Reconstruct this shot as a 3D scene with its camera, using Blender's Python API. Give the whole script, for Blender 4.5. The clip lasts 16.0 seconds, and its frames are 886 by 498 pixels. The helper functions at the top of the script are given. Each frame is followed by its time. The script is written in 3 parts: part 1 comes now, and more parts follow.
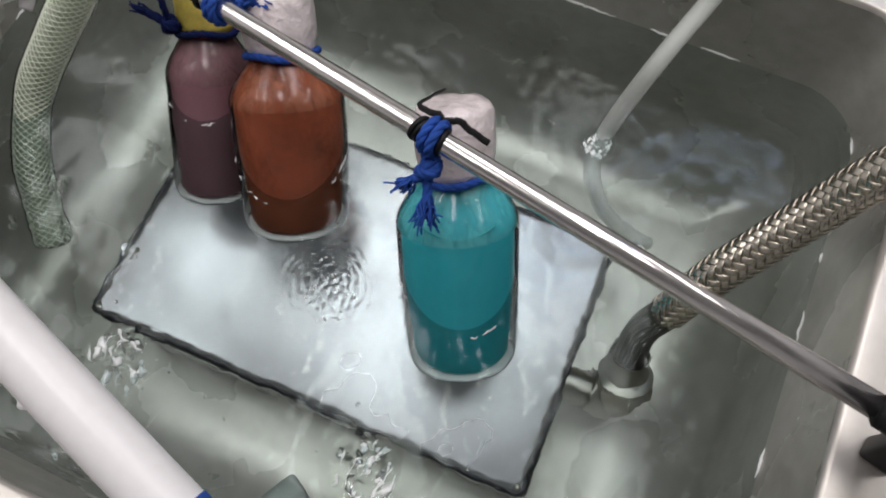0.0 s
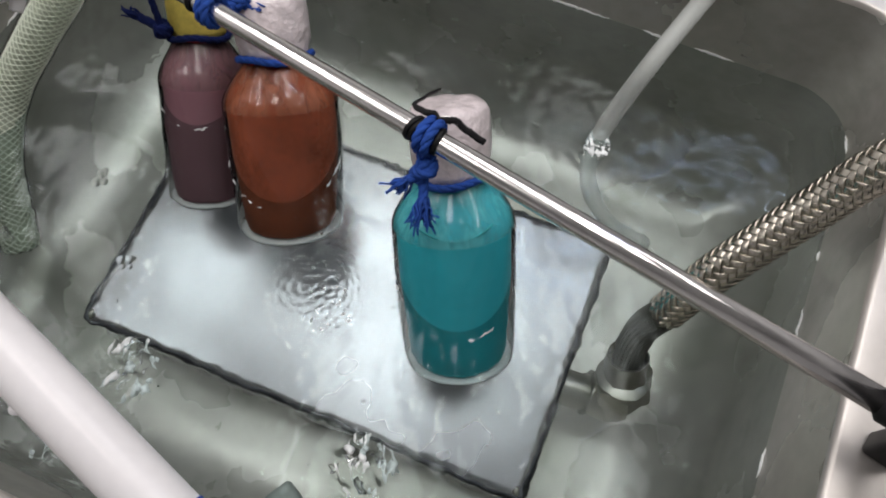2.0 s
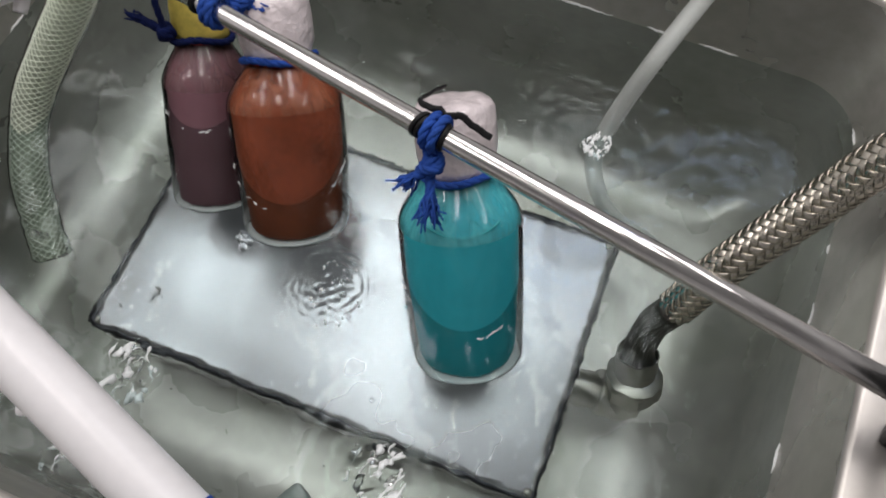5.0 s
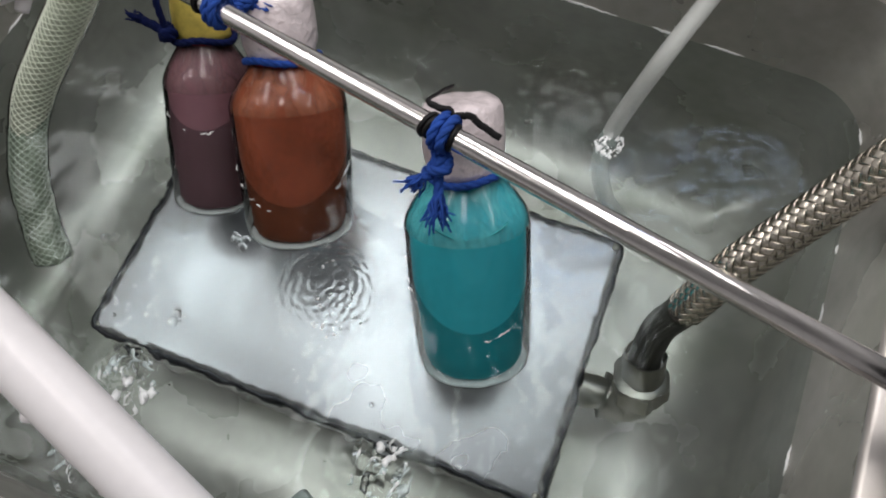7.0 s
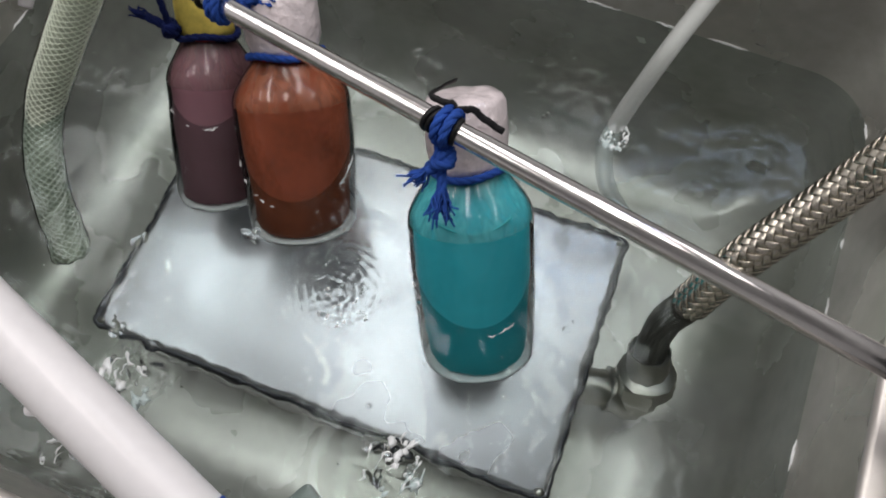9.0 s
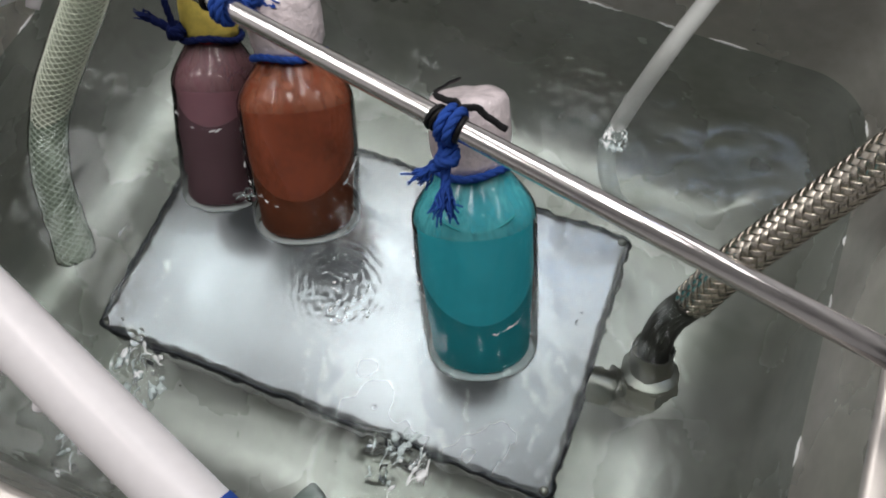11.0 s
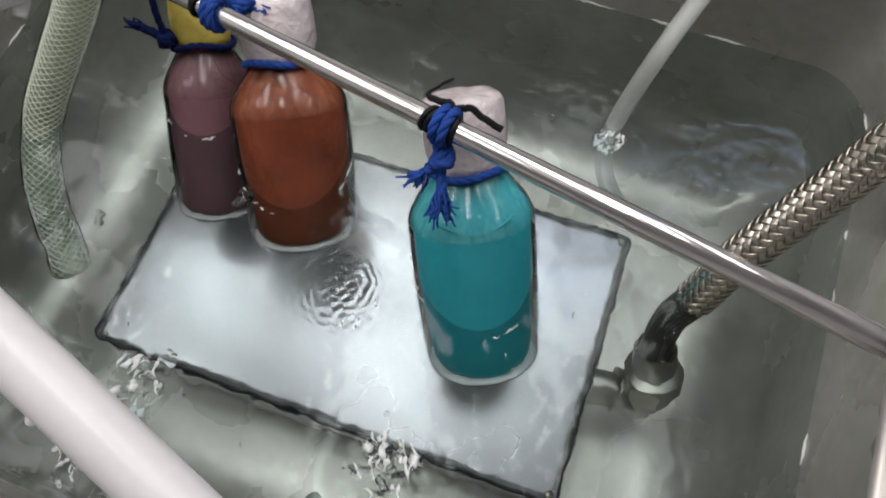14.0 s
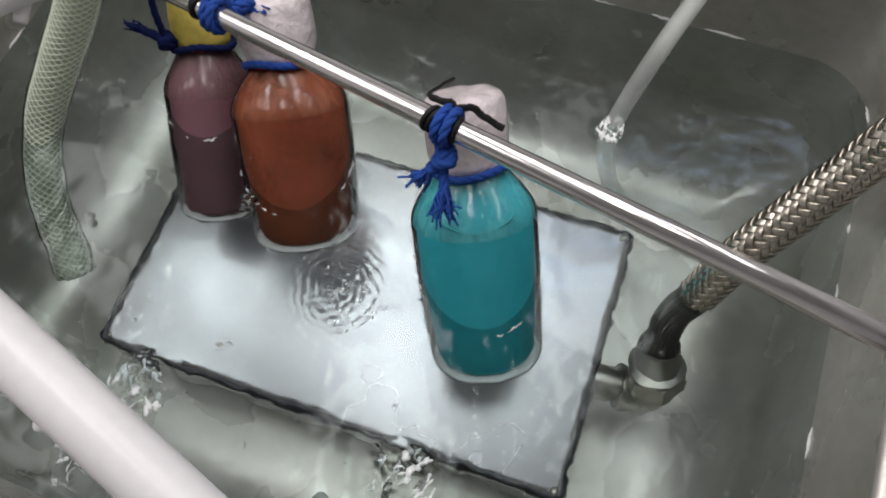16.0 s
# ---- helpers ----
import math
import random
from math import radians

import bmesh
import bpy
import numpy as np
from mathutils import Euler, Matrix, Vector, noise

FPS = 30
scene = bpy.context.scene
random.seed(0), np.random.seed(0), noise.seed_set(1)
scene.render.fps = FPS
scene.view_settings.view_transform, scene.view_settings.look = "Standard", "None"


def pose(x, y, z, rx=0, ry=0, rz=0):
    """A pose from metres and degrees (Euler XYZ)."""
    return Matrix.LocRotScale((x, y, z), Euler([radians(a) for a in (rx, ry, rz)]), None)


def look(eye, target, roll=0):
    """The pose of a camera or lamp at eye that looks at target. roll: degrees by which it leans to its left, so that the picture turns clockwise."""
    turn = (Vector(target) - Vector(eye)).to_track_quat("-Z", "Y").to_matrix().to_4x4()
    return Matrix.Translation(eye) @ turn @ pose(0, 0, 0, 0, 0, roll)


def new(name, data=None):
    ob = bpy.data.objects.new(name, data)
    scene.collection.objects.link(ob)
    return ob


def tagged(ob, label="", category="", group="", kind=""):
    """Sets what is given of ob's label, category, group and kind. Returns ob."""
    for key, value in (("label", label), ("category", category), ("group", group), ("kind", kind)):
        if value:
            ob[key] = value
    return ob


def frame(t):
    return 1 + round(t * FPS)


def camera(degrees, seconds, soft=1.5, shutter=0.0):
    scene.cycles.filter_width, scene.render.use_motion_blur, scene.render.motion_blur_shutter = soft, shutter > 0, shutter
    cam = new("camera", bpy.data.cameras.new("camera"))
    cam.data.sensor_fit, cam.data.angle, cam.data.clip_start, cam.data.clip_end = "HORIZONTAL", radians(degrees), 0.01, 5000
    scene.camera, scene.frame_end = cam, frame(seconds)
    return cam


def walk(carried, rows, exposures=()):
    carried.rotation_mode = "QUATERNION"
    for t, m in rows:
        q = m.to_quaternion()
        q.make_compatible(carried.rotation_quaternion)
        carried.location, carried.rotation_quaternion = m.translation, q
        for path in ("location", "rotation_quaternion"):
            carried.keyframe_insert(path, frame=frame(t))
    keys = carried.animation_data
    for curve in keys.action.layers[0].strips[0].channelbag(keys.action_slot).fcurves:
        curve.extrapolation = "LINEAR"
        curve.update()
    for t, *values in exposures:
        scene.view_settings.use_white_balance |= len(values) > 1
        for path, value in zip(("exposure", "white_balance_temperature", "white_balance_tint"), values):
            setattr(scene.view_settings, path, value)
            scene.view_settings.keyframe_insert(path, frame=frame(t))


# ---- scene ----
cam = camera(60.5, 16.0, soft=1.9)
PATH = [
    (0, (0.015, -0.202, 0.527), (-0.014, 0.508, -1.342), -0.5),
    (0.5, (0.012, -0.208, 0.522), (-0.014, 0.527, -1.338), -0.1),
    (1, (0.011, -0.203, 0.521), (-0.004, 0.528, -1.34), 0.4),
    (1.5, (0.012, -0.205, 0.517), (0.0, 0.534, -1.341), 0.3),
    (2, (0.013, -0.207, 0.521), (0.001, 0.532, -1.338), 0.2),
    (2.5, (0.018, -0.205, 0.516), (-0.012, 0.538, -1.341), -1.3),
    (3, (0.011, -0.205, 0.516), (-0.002, 0.543, -1.339), -0.5),
    (3.5, (0.012, -0.206, 0.516), (-0.009, 0.548, -1.336), -0.9),
    (4, (0.012, -0.209, 0.518), (-0.009, 0.545, -1.335), -1.2),
    (6.5, (0.002, -0.215, 0.509), (-0.005, 0.564, -1.333), -0.2),
    (7, (0.0, -0.212, 0.509), (0.0, 0.559, -1.337), -0.0),
    (7.5, (0.002, -0.208, 0.51), (-0.007, 0.557, -1.338), -0.8),
    (8, (0.003, -0.208, 0.508), (-0.004, 0.556, -1.34), -0.7),
    (8.5, (0.005, -0.213, 0.507), (-0.004, 0.56, -1.337), -0.7),
    (9, (0.001, -0.215, 0.507), (-0.012, 0.556, -1.339), -1.0),
    (11.5, (-0.001, -0.222, 0.507), (-0.015, 0.568, -1.33), -1.6),
    (12, (-0.001, -0.218, 0.509), (-0.014, 0.565, -1.331), -1.9),
    (12.5, (0.005, -0.218, 0.507), (-0.019, 0.571, -1.331), -2.9),
    (13, (0.001, -0.218, 0.508), (-0.015, 0.572, -1.329), -2.7),
    (13.5, (0.001, -0.219, 0.505), (-0.017, 0.572, -1.332), -2.8),
    (14, (0.001, -0.221, 0.501), (-0.016, 0.582, -1.331), -2.8),
    (14.5, (-0.005, -0.222, 0.502), (-0.004, 0.581, -1.33), -1.9),
    (15, (0.0, -0.216, 0.502), (-0.014, 0.577, -1.334), -3.3),
    (15.5, (0.001, -0.218, 0.499), (-0.017, 0.577, -1.336), -3.6),
    (16, (0.0, -0.218, 0.503), (-0.021, 0.57, -1.335), -3.8),
]
walk(cam, [(t, look(eye, target, roll)) for t, eye, target, roll in PATH])

# ---- light: a closed room with ceiling lamps and added fill lights ----
world = bpy.data.worlds.new("world")
scene.world = world
world.use_nodes = True
world.node_tree.nodes["Background"].inputs[0].default_value = (0.75, 0.8, 0.85, 1)
world.node_tree.nodes["Background"].inputs[1].default_value = 0.05
scene.view_settings.exposure = 0.0
# centre, width, length, power, colour of each overhead light
WARM, COOL = (1.0, 0.955, 0.945), (0.62, 0.72, 1.0)
# those at x 0.44 and 1.50 are unseen fill, added to brighten box and walls
LAMPS = ((-1.95, 0.58, 0.30, 1.45, 7.0, WARM), (-1.20, 0.58, 0.30, 1.45, 12.0, WARM), (-0.20, 0.58, 0.30, 1.45, 12.0, WARM), (0.44, 0.58, 0.28, 1.45, 8.5, WARM), (1.50, 0.58, 0.30, 1.45, 8.0, WARM),
         # unseen cool light, placed for the bluish reflection on the water
         (0.84, 0.98, 0.66, 0.08, 2.0, COOL))
for lx, ly, wide, long, power, tone in LAMPS:
    lamp = bpy.data.lights.new("overhead_light", "AREA")
    lamp.shape, lamp.size, lamp.size_y = "RECTANGLE", wide, long
    lamp.energy, lamp.color = power, tone
    new("overhead_light", lamp).matrix_world = pose(lx, ly, 1.70 if tone is COOL else 1.74)


# ---- materials ----
def material(name, base, rough=0.5, metal=0.0, scale=40.0, vary=0.15, bump=0.1, stretch=(1, 1, 1), spec=0.5, fine=None, coat=0.0, bump_d=0.001):
    m = bpy.data.materials.new(name)
    m.use_nodes = True
    nt = m.node_tree
    n, li = nt.nodes, nt.links
    b = n["Principled BSDF"]
    co = n.new("ShaderNodeTexCoord")
    mp = n.new("ShaderNodeMapping")
    mp.inputs["Scale"].default_value = stretch
    li.new(co.outputs["Object"], mp.inputs["Vector"])
    big = n.new("ShaderNodeTexNoise")
    big.inputs["Scale"].default_value, big.inputs["Detail"].default_value = scale, 4
    li.new(mp.outputs[0], big.inputs["Vector"])
    small = n.new("ShaderNodeTexNoise")
    small.inputs["Scale"].default_value, small.inputs["Detail"].default_value = fine or scale * 9, 3
    li.new(mp.outputs[0], small.inputs["Vector"])
    mix = n.new("ShaderNodeMix")
    mix.data_type = "FLOAT"
    mix.inputs[0].default_value = 0.4
    li.new(big.outputs[0], mix.inputs[2])
    li.new(small.outputs[0], mix.inputs[3])
    ramp = n.new("ShaderNodeValToRGB")
    lo, hi = [max(0.0, c * (1 - vary)) for c in base], [min(1.0, c * (1 + vary)) for c in base]
    ramp.color_ramp.elements[0].position, ramp.color_ramp.elements[0].color = 0.3, (*lo, 1)
    ramp.color_ramp.elements[1].position, ramp.color_ramp.elements[1].color = 0.7, (*hi, 1)
    li.new(mix.outputs[0], ramp.inputs[0])
    li.new(ramp.outputs[0], b.inputs["Base Color"])
    rr = n.new("ShaderNodeMapRange")
    rr.inputs["To Min"].default_value, rr.inputs["To Max"].default_value = max(0.02, rough * 0.8), min(1.0, rough * 1.2)
    li.new(big.outputs[0], rr.inputs[0])
    li.new(rr.outputs[0], b.inputs["Roughness"])
    b.inputs["Metallic"].default_value = metal
    b.inputs["Specular IOR Level"].default_value = spec
    b.inputs["Coat Weight"].default_value = coat
    if bump:
        bp = n.new("ShaderNodeBump")
        bp.inputs["Strength"].default_value, bp.inputs["Distance"].default_value = bump, bump_d
        li.new(mix.outputs[0], bp.inputs["Height"])
        li.new(bp.outputs[0], b.inputs["Normal"])
    return m


def thin_glass(name, tint=(0.96, 0.98, 0.97), ior=1.45, rough=0.02):
    """A thin clear wall: straight through, with a mirror gloss by Fresnel."""
    m = bpy.data.materials.new(name)
    m.use_nodes = True
    n, li = m.node_tree.nodes, m.node_tree.links
    n.remove(n["Principled BSDF"])
    tr, gl, mx, fr = n.new("ShaderNodeBsdfTransparent"), n.new("ShaderNodeBsdfGlossy"), n.new("ShaderNodeMixShader"), n.new("ShaderNodeFresnel")
    tr.inputs[0].default_value = (*tint, 1)
    gl.inputs["Roughness"].default_value = rough
    fr.inputs[0].default_value = ior
    li.new(fr.outputs[0], mx.inputs[0])
    li.new(tr.outputs[0], mx.inputs[1])
    li.new(gl.outputs[0], mx.inputs[2])
    li.new(mx.outputs[0], n["Material Output"].inputs[0])
    return m


def water_material():
    m = bpy.data.materials.new("water")
    m.use_nodes = True
    n, li = m.node_tree.nodes, m.node_tree.links
    n.remove(n["Principled BSDF"])
    g = n.new("ShaderNodeBsdfGlass")
    g.inputs["Color"].default_value = (0.505, 0.566, 0.562, 1)
    g.inputs["Roughness"].default_value, g.inputs["IOR"].default_value = 0.06, 1.33
    co, no, no2, ad, bp = n.new("ShaderNodeTexCoord"), n.new("ShaderNodeTexNoise"), n.new("ShaderNodeTexNoise"), n.new("ShaderNodeMath"), n.new("ShaderNodeBump")
    no.inputs["Scale"].default_value, no.inputs["Detail"].default_value = 42, 2
    no2.inputs["Scale"].default_value, no2.inputs["Detail"].default_value = 95, 2
    ad.operation = "MULTIPLY_ADD"
    ad.inputs[1].default_value = 0.25
    li.new(co.outputs["Object"], no.inputs["Vector"])
    li.new(co.outputs["Object"], no2.inputs["Vector"])
    li.new(no2.outputs[0], ad.inputs[0])
    li.new(no.outputs[0], ad.inputs[2])
    li.new(ad.outputs[0], bp.inputs["Height"])
    bp.inputs["Strength"].default_value, bp.inputs["Distance"].default_value = 0.38, 0.003
    li.new(bp.outputs[0], g.inputs["Normal"])
    li.new(g.outputs[0], n["Material Output"].inputs[0])
    return m


M_TANK = material("tank_steel", (0.51, 0.49, 0.455), 0.27, 0.42, 9, 0.18, 0.05, (1, 1, 1))
M_BOX = material("satin_box_steel", (0.64, 0.62, 0.66), 0.26, 0.93, 5, 0.03, 0.0, (1, 1, 1), 0.5, 14)
def add_stains(m, scale, dark, lo, hi, stretch=(1, 1, 1)):
    """Blotchy scale and water stains over a material's colour."""
    n, li = m.node_tree.nodes, m.node_tree.links
    b = n["Principled BSDF"]
    src = b.inputs["Base Color"].links[0].from_socket
    co, mp, no, rg, mx = n.new("ShaderNodeTexCoord"), n.new("ShaderNodeMapping"), n.new("ShaderNodeTexNoise"), n.new("ShaderNodeMapRange"), n.new("ShaderNodeMix")
    mp.inputs["Scale"].default_value = stretch
    no.inputs["Scale"].default_value, no.inputs["Detail"].default_value, no.inputs["Distortion"].default_value = scale, 2, 0.0
    rg.inputs["From Min"].default_value, rg.inputs["From Max"].default_value = lo, hi
    mx.data_type, mx.blend_type = "RGBA", "MULTIPLY"
    mx.inputs[7].default_value = (*dark, 1)
    li.new(co.outputs["Object"], mp.inputs[0])
    li.new(mp.outputs[0], no.inputs["Vector"])
    li.new(no.outputs[0], rg.inputs[0])
    li.new(rg.outputs[0], mx.inputs[0])
    li.new(src, mx.inputs[6])
    li.new(mx.outputs[2], b.inputs["Base Color"])


add_stains(M_TANK, 9, (0.66, 0.68, 0.63), 0.42, 0.72, (1, 1, 0.6))
M_EDGE = material("edge_steel_painted_dark", (0.05, 0.05, 0.056), 0.35, 0.9, 25, 0.3, 0.05)
M_RIM = material("polished_rim_steel", (0.54, 0.51, 0.48), 0.35, 0.6, 12, 0.1, 0.05)
M_ROD = material("polished_rod_steel", (0.86, 0.83, 0.82), 0.2, 1.0, 30, 0.06, 0.03, (1, 1, 1))
M_BRAID = material("braided_steel_wire", (0.62, 0.58, 0.50), 0.24, 1.0, 60, 0.2, 0.05)
# inner core, and the braid painted dark where water takes its shine
M_DARK_HOSE = material("dark_core_and_dulled_braid", (0.085, 0.078, 0.066), 0.45, 0.4, 60, 0.3, 0.1)
M_FIT = material("turned_fitting_steel", (0.45, 0.43, 0.39), 0.34, 1.0, 50, 0.15, 0.05)
M_PVC = material("white_pvc", (0.88, 0.86, 0.87), 0.3, 0.0, 14, 0.05, 0.05)
M_GREYPIPE = material("grey_pvc", (0.30, 0.33, 0.31), 0.4, 0.0, 20, 0.15, 0.1)
M_BLACK = material("black_rubber", (0.008, 0.008, 0.009), 0.5, 0.0, 60, 0.3, 0.2, (1, 1, 1), 0.25)
M_ROPE = material("blue_rope", (0.022, 0.072, 0.33), 0.85, 0.0, 90, 0.35, 0.9, (1, 1, 1), 0.2, 500)
M_NAVY = material("navy_rope", (0.006, 0.013, 0.075), 0.85, 0.0, 90, 0.35, 0.9, (1, 1, 1), 0.2, 500)
M_WRAP = material("wrapped_tissue", (0.74, 0.66, 0.67), 0.34, 0.0, 60, 0.26, 0.9, (1, 1, 1), 0.6, 170, 0.6, 0.0045)
M_YELLOW = material("yellow_foam", (0.76, 0.61, 0.13), 0.6, 0.0, 60, 0.2, 0.6, (1, 1, 1), 0.4, 260)
M_RED = material("red_seal", (0.62, 0.06, 0.05), 0.5, 0.0, 60, 0.2, 0.1)
M_TEAL = material("teal_liquid", (0.04, 0.42, 0.50), 0.4, 0.0, 16, 0.12, 0.0, (1, 1, 1), 0.03)
M_MENISCUS = material("pale_teal_meniscus", (0.05, 0.42, 0.45), 0.5, 0.0, 60, 0.1, 0.0)
M_BROWN = material("brown_liquid", (0.245, 0.068, 0.035), 0.45, 0.0, 34, 0.42, 0.0, (1, 1, 1), 0.03)
M_PURPLE = material("purple_liquid", (0.255, 0.13, 0.155), 0.45, 0.0, 18, 0.15, 0.0, (1, 1, 1), 0.03)
M_YARN = material("white_yarn", (0.84, 0.87, 0.80), 0.6, 0.0, 60, 0.08, 0.1)
M_ROOM = material("painted_wall", (0.74, 0.74, 0.74), 0.8, 0.0, 3, 0.08, 0.05)
M_FLOOR = material("floor_tiles", (0.22, 0.22, 0.21), 0.5, 0.0, 3, 0.12, 0.05)
M_GLASS = thin_glass("bottle_glass", (0.97, 0.99, 0.98), 1.39)
M_WETGLASS = thin_glass("bottle_glass_in_water", (0.97, 0.99, 0.98), 1.22)
M_HOSE = thin_glass("clear_green_hose", (0.92, 0.95, 0.89), 1.4, 0.12)
M_WATER = water_material()


def clear_lens(name, ior):
    m = bpy.data.materials.new(name)
    m.use_nodes = True
    n, li = m.node_tree.nodes, m.node_tree.links
    n.remove(n["Principled BSDF"])
    g = n.new("ShaderNodeBsdfGlass")
    g.inputs["IOR"].default_value, g.inputs["Roughness"].default_value = ior, 0.0
    li.new(g.outputs[0], n["Material Output"].inputs[0])
    return m


M_BUBBLE = clear_lens("bubble_film", 1.3)


def frosted(name, base, see, streaks=0.0):
    """A see-through coat; streaks: how much its cover varies in runs down the wall."""
    m = material(name, base, 0.35, 0.0, 40, 0.06, 0.05)
    n, li = m.node_tree.nodes, m.node_tree.links
    tr, mx = n.new("ShaderNodeBsdfTransparent"), n.new("ShaderNodeMixShader")
    mx.inputs[0].default_value = see
    if streaks:
        co, mp, no, rg = n.new("ShaderNodeTexCoord"), n.new("ShaderNodeMapping"), n.new("ShaderNodeTexNoise"), n.new("ShaderNodeMapRange")
        mp.inputs["Scale"].default_value = (1, 1, 0.22)
        no.inputs["Scale"].default_value, no.inputs["Detail"].default_value, no.inputs["Distortion"].default_value = 95, 3, 0.6
        rg.inputs["From Min"].default_value, rg.inputs["From Max"].default_value = 0.36, 0.64
        rg.inputs["To Min"].default_value, rg.inputs["To Max"].default_value = see - streaks, see + streaks
        li.new(co.outputs["Object"], mp.inputs[0])
        li.new(mp.outputs[0], no.inputs["Vector"])
        li.new(no.outputs[0], rg.inputs[0])
        li.new(rg.outputs[0], mx.inputs[0])
    li.new(n["Principled BSDF"].outputs[0], mx.inputs[1])
    li.new(tr.outputs[0], mx.inputs[2])
    li.new(mx.outputs[0], n["Material Output"].inputs[0])
    return m


# white coat that stands in for glints on ripples and water lines
M_GLINT = frosted("painted_glint_white", (0.9, 0.92, 0.92), 0.2)
M_BASE = frosted("base_glass_painted_bright", (0.96, 0.98, 0.98), 0.35)
M_SILICONE = frosted("milky_silicone", (0.74, 0.77, 0.74), 0.6)
M_HOSEWALL = frosted("hose_inner_wall", (0.74, 0.79, 0.68), 0.40)
M_TEALFILM = frosted("teal_stained_wall", (0.12, 0.50, 0.54), 0.42, 0.3)
M_BROWNFILM = frosted("brown_stained_wall", (0.36, 0.13, 0.07), 0.5, 0.35)
M_PURPLEFILM = frosted("purple_stained_wall", (0.24, 0.13, 0.14), 0.5, 0.25)


# ---- mesh helpers ----
def part(name, bm, mat, parent=None, label="", smooth=True):
    me = bpy.data.meshes.new(name)
    bmesh.ops.recalc_face_normals(bm, faces=bm.faces)
    for f in bm.faces:
        f.smooth = smooth
    bm.to_mesh(me)
    bm.free()
    me.materials.append(mat)
    ob = new(name, me)
    ob.parent = parent
    return tagged(ob, label)


def root(name, at, label, category, group="", m=None):
    ob = new(name)
    ob.matrix_basis = m if m is not None else Matrix.Translation(at)
    ob.empty_display_size = 0.02
    return tagged(ob, label, category, group)


def smooth_path(pts, steps=10):
    """A smooth line through the points."""
    p = [Vector(q) for q in pts]
    p = [p[0] * 2 - p[1]] + p + [p[-1] * 2 - p[-2]]
    out = []
    for i in range(1, len(p) - 2):
        for k in range(steps):
            t = k / steps
            a, b, c, d = p[i - 1], p[i], p[i + 1], p[i + 2]
            out.append(0.5 * (2 * b + (c - a) * t + (2 * a - 5 * b + 4 * c - d) * t * t + (3 * b - a - 3 * c + d) * t ** 3))
    out.append(p[-2])
    return out


def frames_along(line):
    """Point, normal and binormal along a line, with no twist."""
    out, nrm = [], None
    for i, q in enumerate(line):
        tan = (line[min(i + 1, len(line) - 1)] - line[max(i - 1, 0)]).normalized()
        nrm = (tan.orthogonal() if nrm is None else nrm - tan * nrm.dot(tan)).normalized()
        out.append((q, nrm, tan.cross(nrm)))
    return out


def sweep(bm, line, radius, sides=10, flat=1.0, caps=True):
    """A tube along a line; radius: a number or a function of 0..1."""
    fr, rings = frames_along(line), []
    for i, (q, a, b) in enumerate(fr):
        r = radius(i / (len(fr) - 1)) if callable(radius) else radius
        rings.append([bm.verts.new(q + r * (math.cos(k * math.tau / sides) * a + flat * math.sin(k * math.tau / sides) * b)) for k in range(sides)])
    for u, v in zip(rings, rings[1:]):
        for k in range(sides):
            bm.faces.new((u[k], u[(k + 1) % sides], v[(k + 1) % sides], v[k]))
    if caps:
        bm.faces.new(rings[0]), bm.faces.new(rings[-1])
    return bm


def tube(line, radius, sides=10, flat=1.0):
    return sweep(bmesh.new(), line, radius, sides, flat)


FLAT = ((-1, -0.6), (1, -0.6), (0.6, 1), (-0.6, 1))
WIRES = [(-1, -0.5), (1, -0.5)] + [(1 - k / 8 * 2, (1.0 if k % 2 else 0.45) - 0.5 * (k / 4 - 1) ** 2) for k in range(9)]


def helix(bm, fr, lengths, r, turns_per_m, phase, width, thick, weave=0.0, count=1, section=FLAT):
    """One strand wound about the line whose frames are fr."""
    pts = []
    for (q, a, b), s in zip(fr, lengths):
        w = phase + math.tau * turns_per_m * s
        rr = r + weave * math.sin(count * w + math.pi / 4)
        pts.append(q + rr * (math.cos(w) * a + math.sin(w) * b))
    prev = None
    for i, p in enumerate(pts):
        tan = (pts[min(i + 1, len(pts) - 1)] - pts[max(i - 1, 0)]).normalized()
        out = (p - fr[i][0]).normalized()
        side = tan.cross(out).normalized()
        ring = [bm.verts.new(p + side * x * width / 2 + out * y * thick / 2) for x, y in section]
        if prev:
            for k in range(len(ring)):
                bm.faces.new((prev[k], prev[(k + 1) % len(ring)], ring[(k + 1) % len(ring)], ring[k]))
        prev = ring


def lathe(profile, seg=48, close=True):
    bm, rings = bmesh.new(), []
    for r, z in profile:
        rings.append([bm.verts.new((r * math.cos(k * math.tau / seg), r * math.sin(k * math.tau / seg), z)) for k in range(seg)])
    for u, v in zip(rings, rings[1:]):
        for k in range(seg):
            bm.faces.new((u[k], u[(k + 1) % seg], v[(k + 1) % seg], v[k]))
    if close:
        bm.faces.new(rings[0]), bm.faces.new(rings[-1])
    return bm


def slab(x, y, z, bevel=0.0, seg=3):
    bm = bmesh.new()
    bmesh.ops.create_cube(bm, size=1)
    bmesh.ops.scale(bm, vec=(x, y, z), verts=bm.verts)
    if bevel:
        bmesh.ops.bevel(bm, geom=bm.edges[:], offset=bevel, segments=seg, profile=0.5, affect="EDGES")
    return bm


